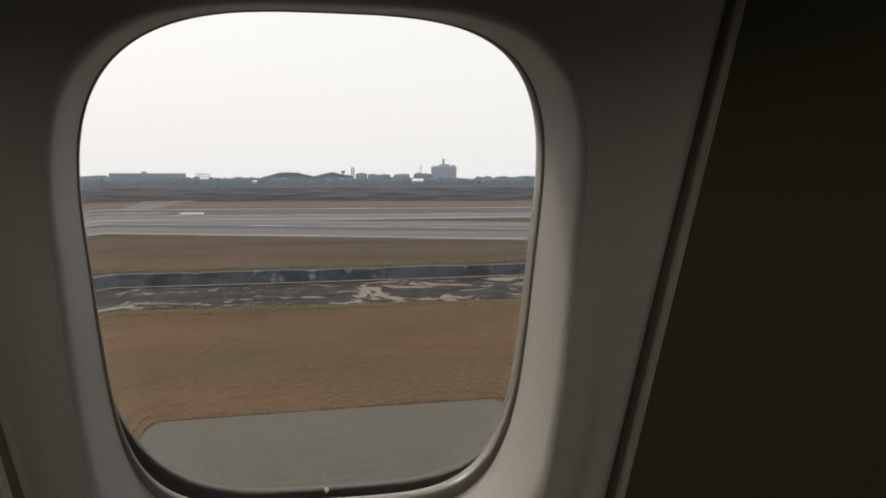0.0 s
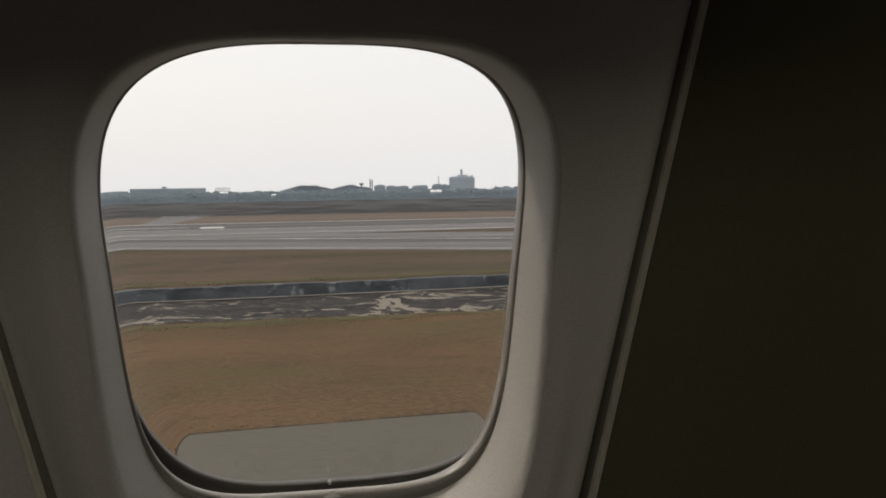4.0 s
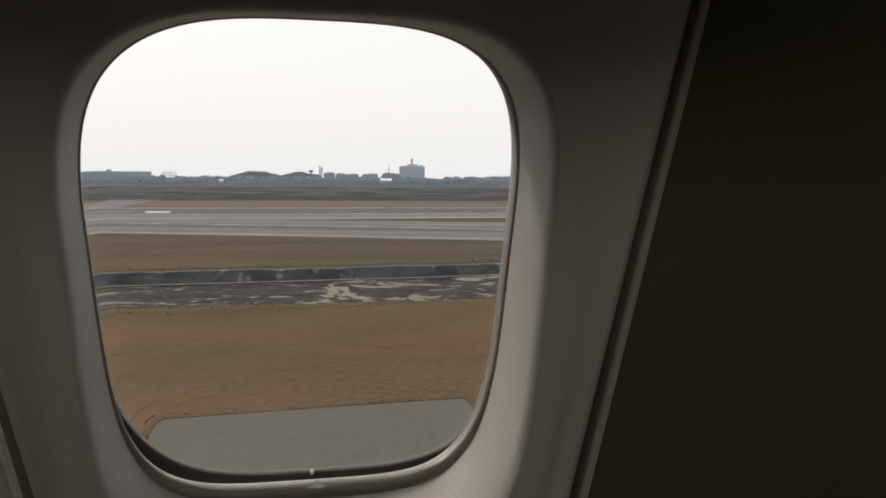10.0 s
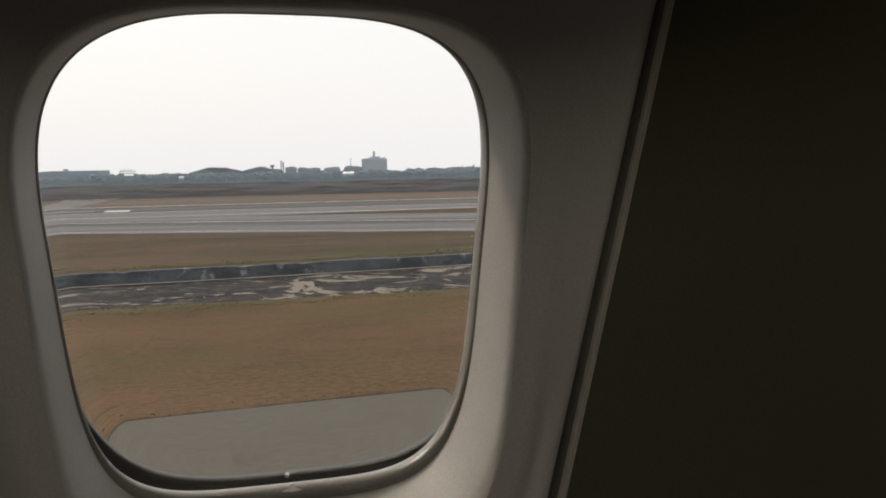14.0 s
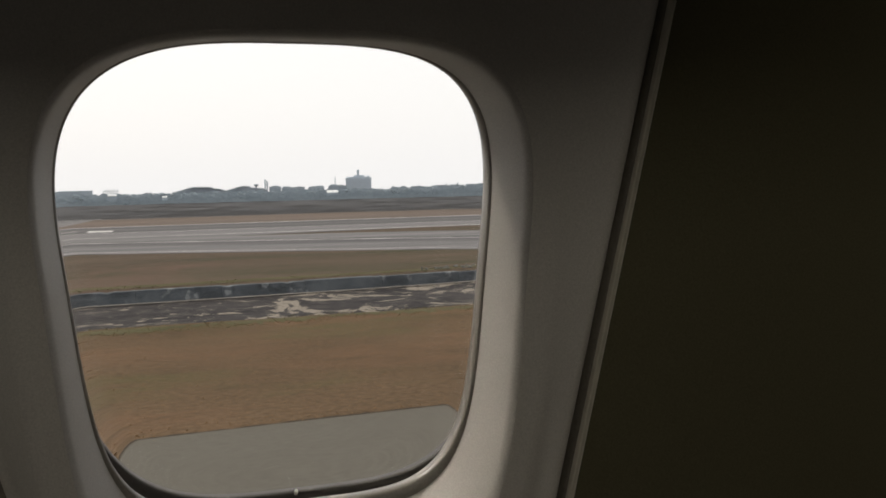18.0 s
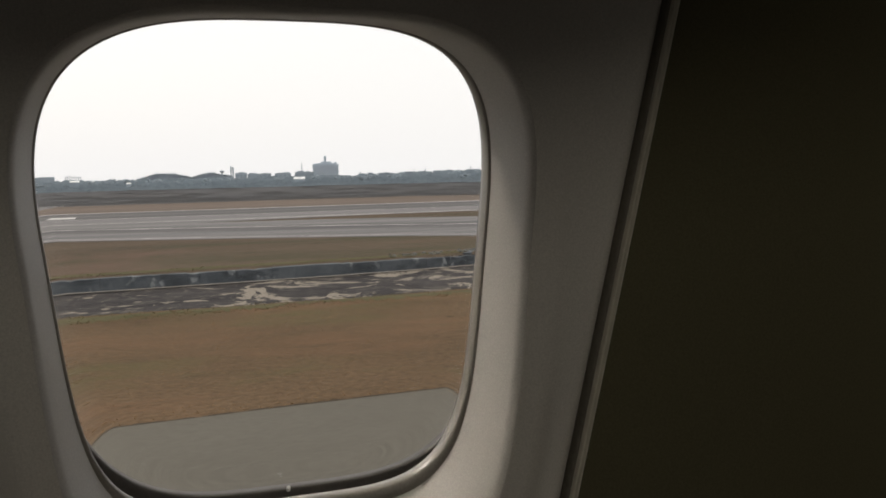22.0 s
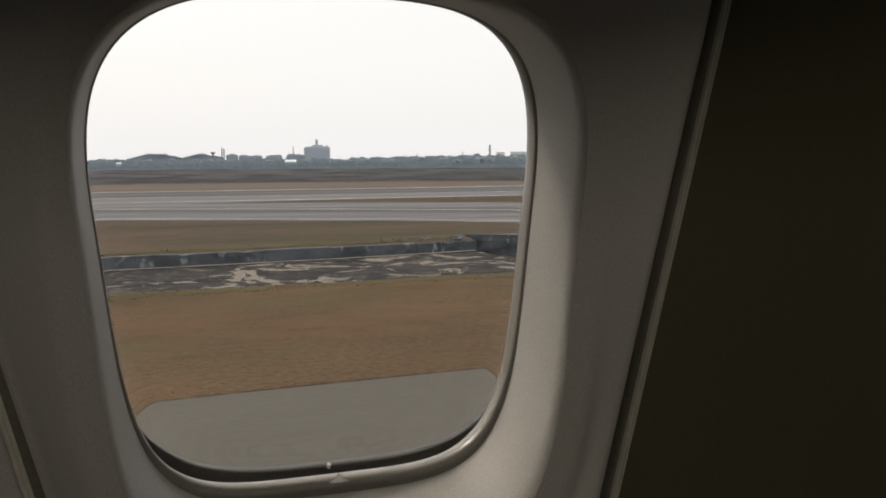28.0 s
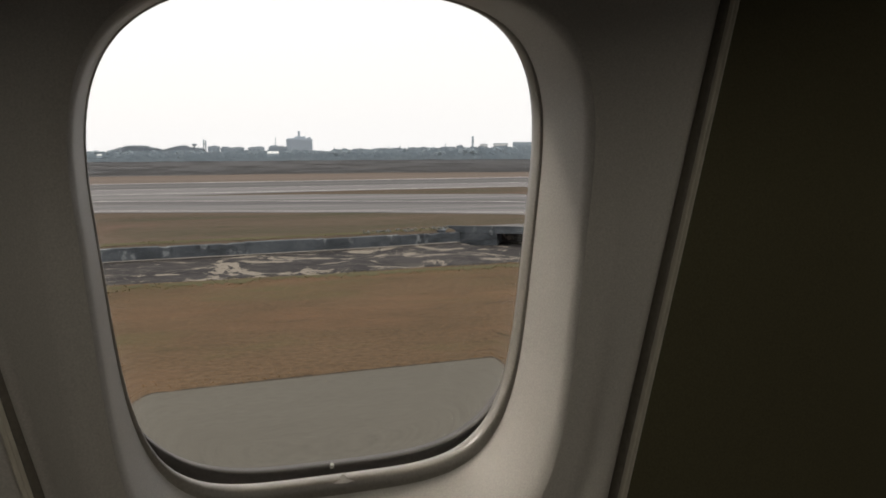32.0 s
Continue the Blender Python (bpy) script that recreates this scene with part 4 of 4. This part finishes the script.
far_block(-512, 8, 11, 1010, "roof_plant", "small grey plant room on a long roof", floors=0, cols=0, depth=6)
far_block(-600, 60, 4, 900, "low_building", "long low grey shed behind trees", floors=1, cols=5)
far_block(-145, 20, 8, 1200, "low_building", "square grey low-rise building", floors=2, cols=3, step=(0.1, 0.4, 1.4))
far_block(-114, 40, 6, 1200, "low_building", "pale grey low-rise building", floors=2, cols=6, step=(-0.28, 0.3, 1.6))
far_block(-74, 28, 6, 1100, "low_building", "dark grey low-rise building", floors=2, cols=4, step=(0.2, 0.45, 1.5))
far_block(-37, 32, 7, 1200, "low_building", "grey low-rise building with a stepped roof", floors=2, cols=4, step=(-0.2, 0.4, 2.2))
far_block(-46, 20, -4.5, 640, "white_roofed_shed", "shed with a bright white roof", M_FARWHITE, floors=0, cols=0, roof_thick=0.4, pitch=1.3)
far_block(-414, 15, -1.2, 640, "white_roofed_shed", "shed with a bright white roof", M_FARWHITE, floors=0, cols=0, roof_thick=0.4, pitch=0.9)
far_block(-330, 8, -6.0, 615, "white_roofed_shed", "small shed with a bright white roof", M_FARWHITE, floors=0, cols=0, roof_thick=0.4, pitch=0.6)
for dpx_, wide_, top_, step_ in ((112, 18, 2.0, None), (152, 46, 3.0, (0.3, 0.2, 1.2)), (196, 15, 4.5, None), (226, 38, 3.2, (-0.25, 0.5, 1.0)), (262, 20, 5.5, None), (280, 12, 7.0, (0.1, 0.5, 1.2))):
    far_block(dpx_, wide_, top_, 1050, "low_building", "low grey roof showing over the distant trees", floors=1, cols=4, step=step_)
far_block(322, 14, 10, 1200, "white_house", "white flat-roofed house among trees", M_FARROOF_HAZED, M_FARWHITE, floors=2, cols=3)
far_block(352, 26, 11, 1250, "white_house", "pale flat-roofed building among trees", M_FARROOF_HAZED, M_FARWHITE, floors=2, cols=4)
far_block(395, 44, 13, 1250, "low_building", "pale grey low-rise building", floors=2, cols=6)


uu = 1000 / PX
at, turn = far_at(-416, 1000)
comb = thing("rooftop_frame", at, turn, "low shed with a row of thin steel posts over its roof", "building", "skyline buildings")
part("wall", box((-7.5, 0, 0), (7.5, 12, 6 + 3 * uu)), M_FARWALL_HAZED, comb)
part("beam", box((-7.5, 0, 6 + 6.5 * uu), (7.5, 0.6, 6.4 + 6.5 * uu)), M_FARROOF_HAZED, comb)
for k in range(8):
    part("post", box((-7.3 + 2.0 * k, 0, 6 + 3 * uu), (-6.8 + 2.0 * k, 0.6, 6 + (9 + k % 3) * uu)), M_FARROOF_HAZED, comb)


def chimney(dpx, wide, top, dist, label, twin=False):
    uu = dist / PX
    at_, turn_ = far_at(dpx, dist)
    ob = thing("chimney_stack", at_, turn_, label, "chimney", "skyline chimneys")
    for k in ((-1, 1) if twin else (0,)):
        part("stack", tube([(k * wide * uu * 0.5, 0, 0), (k * wide * uu * 0.5, 0, 6 + (top - (2 if k > 0 else 0)) * uu)], wide * uu * (0.32 if twin else 0.5), 9), M_FARWALL_HAZED, ob)
    part("collar", box((-wide * uu * 0.9, -1.5, 3 + top * uu * 0.75), (wide * uu * 0.9, 1.5, 3.8 + top * uu * 0.75)), M_FARROOF_HAZED, ob)
    return ob


chimney(-160, 3.5, 21, 1300, "pair of slim grey factory chimneys", True)
chimney(303, 3.6, 24, 1300, "tall brown-grey chimney stack")


def mast(dpx, top, dist, label):
    uu = dist / PX
    at_, turn_ = far_at(dpx, dist)
    ob = thing("lattice_mast", at_, turn_, label, "mast", "skyline masts")
    h = 6 + top * uu
    for sx in (-0.7, 0.7):
        part("leg", tube([(sx, 0, 0), (sx * 0.3, 0, h)], 0.22, 5), M_FARROOF_HAZED, ob)
    for k in range(6):
        z = h * (k + 1) / 7
        part("brace", box((-0.9, -0.2, z), (0.9, 0.2, z + 0.4)), M_FARROOF_HAZED, ob)
    return ob


mast(-41, 24, 1250, "thin grey lattice mast")
for d_, t_ in ((155, 8), (175, 9), (255, 12), (60, 6), (-300, 6)):
    mast(d_, t_, 1100, "slim grey pole among distant trees")
uu = 1150 / PX
at, turn = far_at(-177, 1150)
wt = thing("water_tower", at, turn, "slim water tower with a mushroom tank", "water tower")
part("shaft", tube([(0, 0, 0), (0, 0, 6 + 10 * uu)], 0.8, 8), M_FARROOF_HAZED, wt)
part("tank", tube([(0, 0, 6 + 9 * uu), (0, 0, 6 + 11.5 * uu), (0, 0, 6 + 13.5 * uu)], [0.9, 2.9, 2.6], 10), M_FARROOF_HAZED, wt)


def crown_mesh(seed, clumps, spread, height, name):
    """A crown of uneven leafy lobes with loose clumps of leaves round them, and an uneven outline."""
    r = np.random.RandomState(seed)
    verts, faces = [], []
    lobes = [(r.uniform(-0.62, 0.62) * spread, r.uniform(-0.5, 0.5) * spread, height * r.uniform(0.42, 0.86), r.uniform(0.24, 0.46) * spread) for _ in range(9)]
    ball = bmesh.new()
    bmesh.ops.create_icosphere(ball, subdivisions=2, radius=1.0)
    ball.verts.index_update()
    for k, (lx, ly, lz, lr) in enumerate(lobes):
        i = len(verts)
        for v in ball.verts:
            swell = lr * (1.0 + 0.38 * noise.noise(v.co * 2.3 + Vector((k * 3.1, seed, 0.0))))
            verts.append((lx + v.co.x * swell, ly + v.co.y * swell, max(0.2, lz + v.co.z * swell * 0.8)))
        faces += [tuple(i + v.index for v in f.verts) for f in ball.faces]
    solid = len(faces)
    ball.free()
    for _ in range(clumps):
        lx, ly, lz, lr = lobes[r.randint(len(lobes))]
        d = r.normal(size=3)
        d = d / np.linalg.norm(d) * lr * r.uniform(0.98, 1.25)
        c = np.array((lx, ly, lz)) + d * (1, 1, 0.8)
        if c[2] < height * 0.25:
            continue
        i = len(verts)
        tri = c + r.normal(size=(3, 3)) * (0.34, 0.10, 0.28)
        verts += [tuple(v) for v in tri]
        faces.append((i, i + 1, i + 2))
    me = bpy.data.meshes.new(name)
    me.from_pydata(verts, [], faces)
    me.materials.append(M_CROWN_HAZED)
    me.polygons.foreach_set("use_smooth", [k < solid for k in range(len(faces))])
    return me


CROWNS = [crown_mesh(20 + k, 260, 2.6 + 0.35 * k, 6.2 + 0.6 * k, "crown") for k in range(4)]
TRUNK = mesh_of(tube([(0, 0, -0.3), (0.1, 0, 1.6), (-0.1, 0.1, 3.6), (0.1, 0, 4.8)], [0.28, 0.2, 0.15, 0.06], 7), "trunk", M_TRUNK_HAZED)


def tree(dpx, dist, size, kind_, label):
    at_, _t = far_at(dpx, dist)
    ob = thing("tree", at_, rng.uniform(-25, 25) + rng.choice((0, 180)), label, "tree", "skyline trees")
    for nm, me in (("trunk", TRUNK), ("crown", CROWNS[kind_])):
        c = new(nm, me)
        c.parent = ob
    ob.scale = (size * rng.uniform(0.9, 1.3), size * rng.uniform(0.9, 1.3), size)
    return ob


for k in range(90):
    dpx = -640 + k * 11.6 + rng.uniform(-8, 8)
    low_ = 0.8 if -460 < dpx < -395 or -62 < dpx < -30 else 1.0
    tree(dpx, rng.uniform(720, 860), low_ * rng.uniform(0.72, 1.02) + max(0, dpx) * 0.0010, k % 4, "hazy grey-green tree on the airfield's far edge")
for dpx, dist, size in ((46, 690, 0.85), (58, 694, 0.98), (66, 692, 0.88), (112, 712, 0.95), (128, 706, 0.9), (288, 640, 1.15), (296, 645, 1.3), (305, 642, 1.1), (82, 700, 1.05), (74, 710, 0.95), (92, 715, 1.0), (244, 620, 0.9), (250, 623, 0.85), (-388, 700, 1.0), (-380, 705, 1.05)):
    tree(dpx, dist, size, 1, "larger hazy tree standing out of the skyline")

# the far belt of low woods: overlapping rows of joined crowns, and loose clumps over them
verts, faces = [], []
for row_, dist in enumerate((600, 650, 700, 760, 820, 880)):
    start = len(verts)
    n_ = 900
    for k in range(n_):
        dpx = -780 + 1420 * k / (n_ - 1)
        crest = 6.0 + (-9.0 + 2.0 * row_ + max(0, dpx) * 0.014) * dist / PX
        for lv in range(5):
            f = lv / 4
            swell = math.sin(math.pi * 0.5 * f)
            n1 = noise.noise((dpx * 0.10, row_ * 3.1, lv * 0.6)) + 0.6 * noise.noise((dpx * 0.31, row_ * 5.3, lv * 0.9)) + 0.4 * noise.noise((dpx * 0.9, row_ * 2.3, lv * 1.7))
            at, _t = far_at(dpx + 0.5 * noise.noise((dpx * 0.7, lv, row_)), dist + 5 * swell + 1.2 * n1)
            verts.append((at.x, at.y, max(0.0, f * (crest + 1.5 * n1 * (0.4 + f)))))
    for k in range(n_ - 1):
        for lv in range(4):
            a_ = start + k * 5 + lv
            faces.append((a_, a_ + 5, a_ + 6, a_ + 1))
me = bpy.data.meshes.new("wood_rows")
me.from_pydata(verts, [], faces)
me.materials.append(M_LEAF_HAZED)
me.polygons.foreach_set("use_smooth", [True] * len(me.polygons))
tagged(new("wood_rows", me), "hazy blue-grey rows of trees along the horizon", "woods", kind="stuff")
r = np.random.RandomState(11)
verts, faces = [], []
for _ in range(2500):
    dpx = r.uniform(-760, 620)
    dist = r.uniform(590, 880)
    at, _t = far_at(dpx, dist)
    hmax = 5.4 + 2.6 * (noise.noise((dpx * 0.03, dist * 0.01, 2.0)) + 0.2) + max(0, dpx) * 0.006
    z = hmax * r.uniform(0, 1) ** 0.6
    i = len(verts)
    tri = np.array((at.x, at.y, z)) + r.normal(size=(3, 3)) * (0.8, 0.12, 0.4)
    tri[:, 2] = np.maximum(tri[:, 2], 0)
    verts += [tuple(v) for v in tri]
    faces.append((i, i + 1, i + 2))
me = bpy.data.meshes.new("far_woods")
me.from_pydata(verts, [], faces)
me.materials.append(M_LEAF_HAZED)
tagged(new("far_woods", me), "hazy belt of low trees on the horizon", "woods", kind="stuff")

# low scrub in ragged drifts on the dark field
verts, faces = [], []
for row_, dist in enumerate((254, 262, 272, 285, 300, 318, 340, 368, 402, 445, 500, 560)):
    start = len(verts)
    n_ = 500
    for k in range(n_):
        dpx = -780 + 1420 * k / (n_ - 1)
        n1 = noise.noise((dpx * 0.016, row_ * 3.7, 1.0)) + 0.5 * noise.noise((dpx * 0.10, row_ * 5.3, 2.0)) + 0.3 * noise.noise((dpx * 0.5, row_ * 2.3, 3.0))
        h = max(0.0, 0.20 + 0.42 * n1) * (0.7 + dist / 900)
        for lv, (dy, dz) in enumerate(((0, 0), (0.5, 0.7), (1.2, 1.0), (2.6, 0.0))):
            at, _t = far_at(dpx, dist + dy * 2 + 5 * noise.noise((dpx * 0.01, row_, 4.0)))
            verts.append((at.x, at.y, 0.031 + h * dz))
    for k in range(n_ - 1):
        for lv in range(3):
            a_ = start + k * 4 + lv
            faces.append((a_, a_ + 4, a_ + 5, a_ + 1))
me = bpy.data.meshes.new("scrub_bushes")
me.from_pydata(verts, [], faces)
me.materials.append(M_BUSH)
me.polygons.foreach_set("use_smooth", [True] * len(me.polygons))
tagged(new("scrub_bushes", me), "low dark scrub in drifts on the field", "bushes", kind="stuff")

skyline_things = set(scene.objects)
# ---------------------------------------------------------------- the service road over the ditch
road_outline = [(-60.3, 23.0), (-60.6, 33), (-61.4, 41), (-61.6, 50), (-60.2, 68), (-57.5, 95), (-55.8, 112), (-58, 119.5), (-44, 120.0), (-48.0, 111),
                (-48.4, 90), (-48.9, 68), (-50.2, 50), (-51.0, 41), (-51.6, 33), (-52.6, 23.0)]
tagged(part("service_road", slab(road_outline, -0.3, 0.03), M_ROAD), "grey asphalt service road crossing the ditch", "road", kind="structure")
dash = box((-0.07, -0.55, 0), (0.07, 0.55, 0.004))
dash_mesh = mesh_of(dash, "lane_dash", M_WHITE)
for k in range(12):
    ob = new("lane_dash", dash_mesh)
    ob.matrix_world = pose(-56.7 + 0.055 * 3 * k, 25 + 3.0 * k, 0.032, 0, 0, -3)
    tagged(ob, "short worn white centre dash on the road", "marking", "road dashes")
stripe("stop_line", [(-54.0, 62), (-50.2, 62.4)], 0.25, M_WHITE, "thin white line across the road lane", 0.036)
stripe("lane_line", [(-54.0, 62), (-53.9, 75)], 0.2, M_WHITE, "thin white centre line of the road", 0.036)


def bridge_parapet(points, rails, label):
    """A low concrete parapet over the ditch, and a rail on posts from its end."""
    ob = thing("bridge_parapet", label=label, category="parapet", group="road parapets")
    (ax, ay), (bx, by) = points
    a = math.degrees(math.atan2(by - ay, bx - ax))
    ln = math.hypot(bx - ax, by - ay)
    part("wall", box((0, -0.18, -1.0), (ln, 0.18, 0.62), pose(ax, ay, 0, 0, 0, a), 0.03), M_CONCRETE, ob)
    part("coping", box((-0.05, -0.24, 0.62), (ln + 0.05, 0.24, 0.76), pose(ax, ay, 0, 0, 0, a), 0.02), M_CONCRETE, ob, "pale coping")
    rail = thing("guard_rail", label="white metal guard rail on short posts beside the road", category="guard rail", group="road guard rails")
    part("rail", tube([(x_, y_, 0.66) for x_, y_ in rails], 0.09, 8), M_WHITE, rail)
    for (x0, y0), (x1, y1) in zip(rails, rails[1:]):
        for k in range(4):
            t_ = k / 3.0
            px, py = x0 + (x1 - x0) * t_, y0 + (y1 - y0) * t_
            part("post", box((px - 0.06, py - 0.06, 0), (px + 0.06, py + 0.06, 0.62)), M_METAL, rail)
    return ob


bridge_parapet(((-60.9, 44.8), (-59.9, 63.2)), [(-60.9, 44.2), (-60.5, 38.4), (-60.9, 31.0)], "low weathered concrete parapet beside the road")
bridge_parapet(((-50.0, 44.8), (-48.9, 63.4)), [(-50.1, 44.2), (-51.2, 38.0), (-51.8, 32.0)], "low weathered concrete parapet beside the road")

marker = thing("taxiway_sign", (-50.4, 24.4, 0), 12, "orange-faced box sign on a concrete pad", "sign")
part("pad", box((-0.8, -0.6, 0), (0.8, 0.6, 0.06), None, 0.01), M_CONCRETE, marker)
part("cabinet", box((-0.22, -0.35, 0.06), (0.22, 0.35, 0.72), None, 0.03), M_ORANGE, marker)
part("cap", box((-0.25, -0.38, 0.72), (0.25, 0.38, 0.80), None, 0.02), M_ORANGE, marker)

# ---------------------------------------------------------------- the holding point on the exit taxiway
for name_, quad in (("red_panel", [(69.7, 58.2), (73.6, 56.6), (77.4, 65.8), (73.4, 67.4)]), ("red_panel", [(74.6, 69.6), (78.4, 68.0), (82.0, 76.0), (78.0, 77.8)])):
    red = tagged(part(name_, slab(quad, 0.033, 0.037), M_RED), "red painted mandatory panel with white bars on asphalt", "marking", "holding point markings", "structure")
    q = [Vector(v) for v in quad]
    for k in range(5):
        f0, f1 = 0.12 + 0.16 * k, 0.20 + 0.16 * k
        pts = []
        for fu, fv in ((0.2, f0), (0.8, f0), (0.8, f1), (0.2, f1)):
            a_ = q[0].lerp(q[1], fu)
            b_ = q[3].lerp(q[2], fu)
            v = a_.lerp(b_, fv)
            pts.append((v.x, v.y))
        part("bar", slab(pts, 0.037, 0.041), M_WHITE, red)
for k in range(4):
    stripe("holding_line", [(66.6 + 0.55 * k, 57.0 - 0.2 * k), (77.0 + 0.55 * k, 78.6 - 0.2 * k)], 0.22, M_YELLOW, "yellow painted runway holding line", 0.039)


def board_sign(x_, y_, turn_, wide, label):
    ob = thing("runway_sign", (x_, y_, 0), turn_, label, "sign", "airfield signs")
    part("face", box((-wide / 2, -0.11, 0.25), (wide / 2, 0.11, 1.05), None, 0.02), M_SIGN, ob)
    for k in range(3):
        xx = -wide / 2 + wide * (k + 0.5) / 3
        part("bar", box((xx - wide * 0.1, -0.125, 0.45), (xx + wide * 0.1, -0.112, 0.85)), M_WHITE, ob)
    for sx in (-0.35, 0.35):
        part("leg", box((sx * wide - 0.04, -0.04, 0), (sx * wide + 0.04, 0.04, 0.26)), M_METAL, ob)
    part("cap", box((-wide / 2 - 0.03, -0.14, 1.05), (wide / 2 + 0.03, 0.14, 1.10)), M_WHITE, ob)
    return ob


board_sign(63.4, 46.2, 62, 1.0, "red airfield sign board on short legs beside the taxiway")
board_sign(86.0, 90.0, 62, 1.4, "red airfield sign board on short legs in grass")
board_sign(84.0, 89.4, 62, 0.8, "small airfield sign board on short legs in grass")
tagged(part("pale_path", slab([(61.0, 41.9), (61.8, 41.6), (63.9, 45.6), (63.0, 45.8)], -0.1, 0.03), M_CONCRETE), "narrow concrete strip leading to the sign", "path", kind="structure")

light = thing("taxiway_light", (65.0, 49.9, 0), 0, "small taxiway edge light on a pale base", "light", "taxiway lights")
part("base", tube([(0, 0, 0), (0, 0, 0.07)], [0.22, 0.18], 12), M_WHITE, light)
part("stem", tube([(0, 0, 0.07), (0, 0, 0.30)], 0.035, 8), M_METAL, light)
part("lens", tube([(0, 0, 0.30), (0, 0, 0.36), (0, 0, 0.44)], [0.06, 0.085, 0.03], 10), M_FARGLASS, light)
for x_, y_ in ((66.2, 52.2), (61.5, 52.4), (93.5, 35.7), (79.5, 48.6), (52.0, 62.5), (40.0, 71.0), (97.0, 62.0), (110.0, 33.0), (78.0, 92.0)):
    copy_thing(light, pose(x_, y_, 0.03))

# the aircraft stands a little short of the culvert
for ob in field_things | (set(scene.objects) - skyline_things):
    if ob.parent is None:
        ob.matrix_world = pose(13.2, 0, 0) @ ob.matrix_world
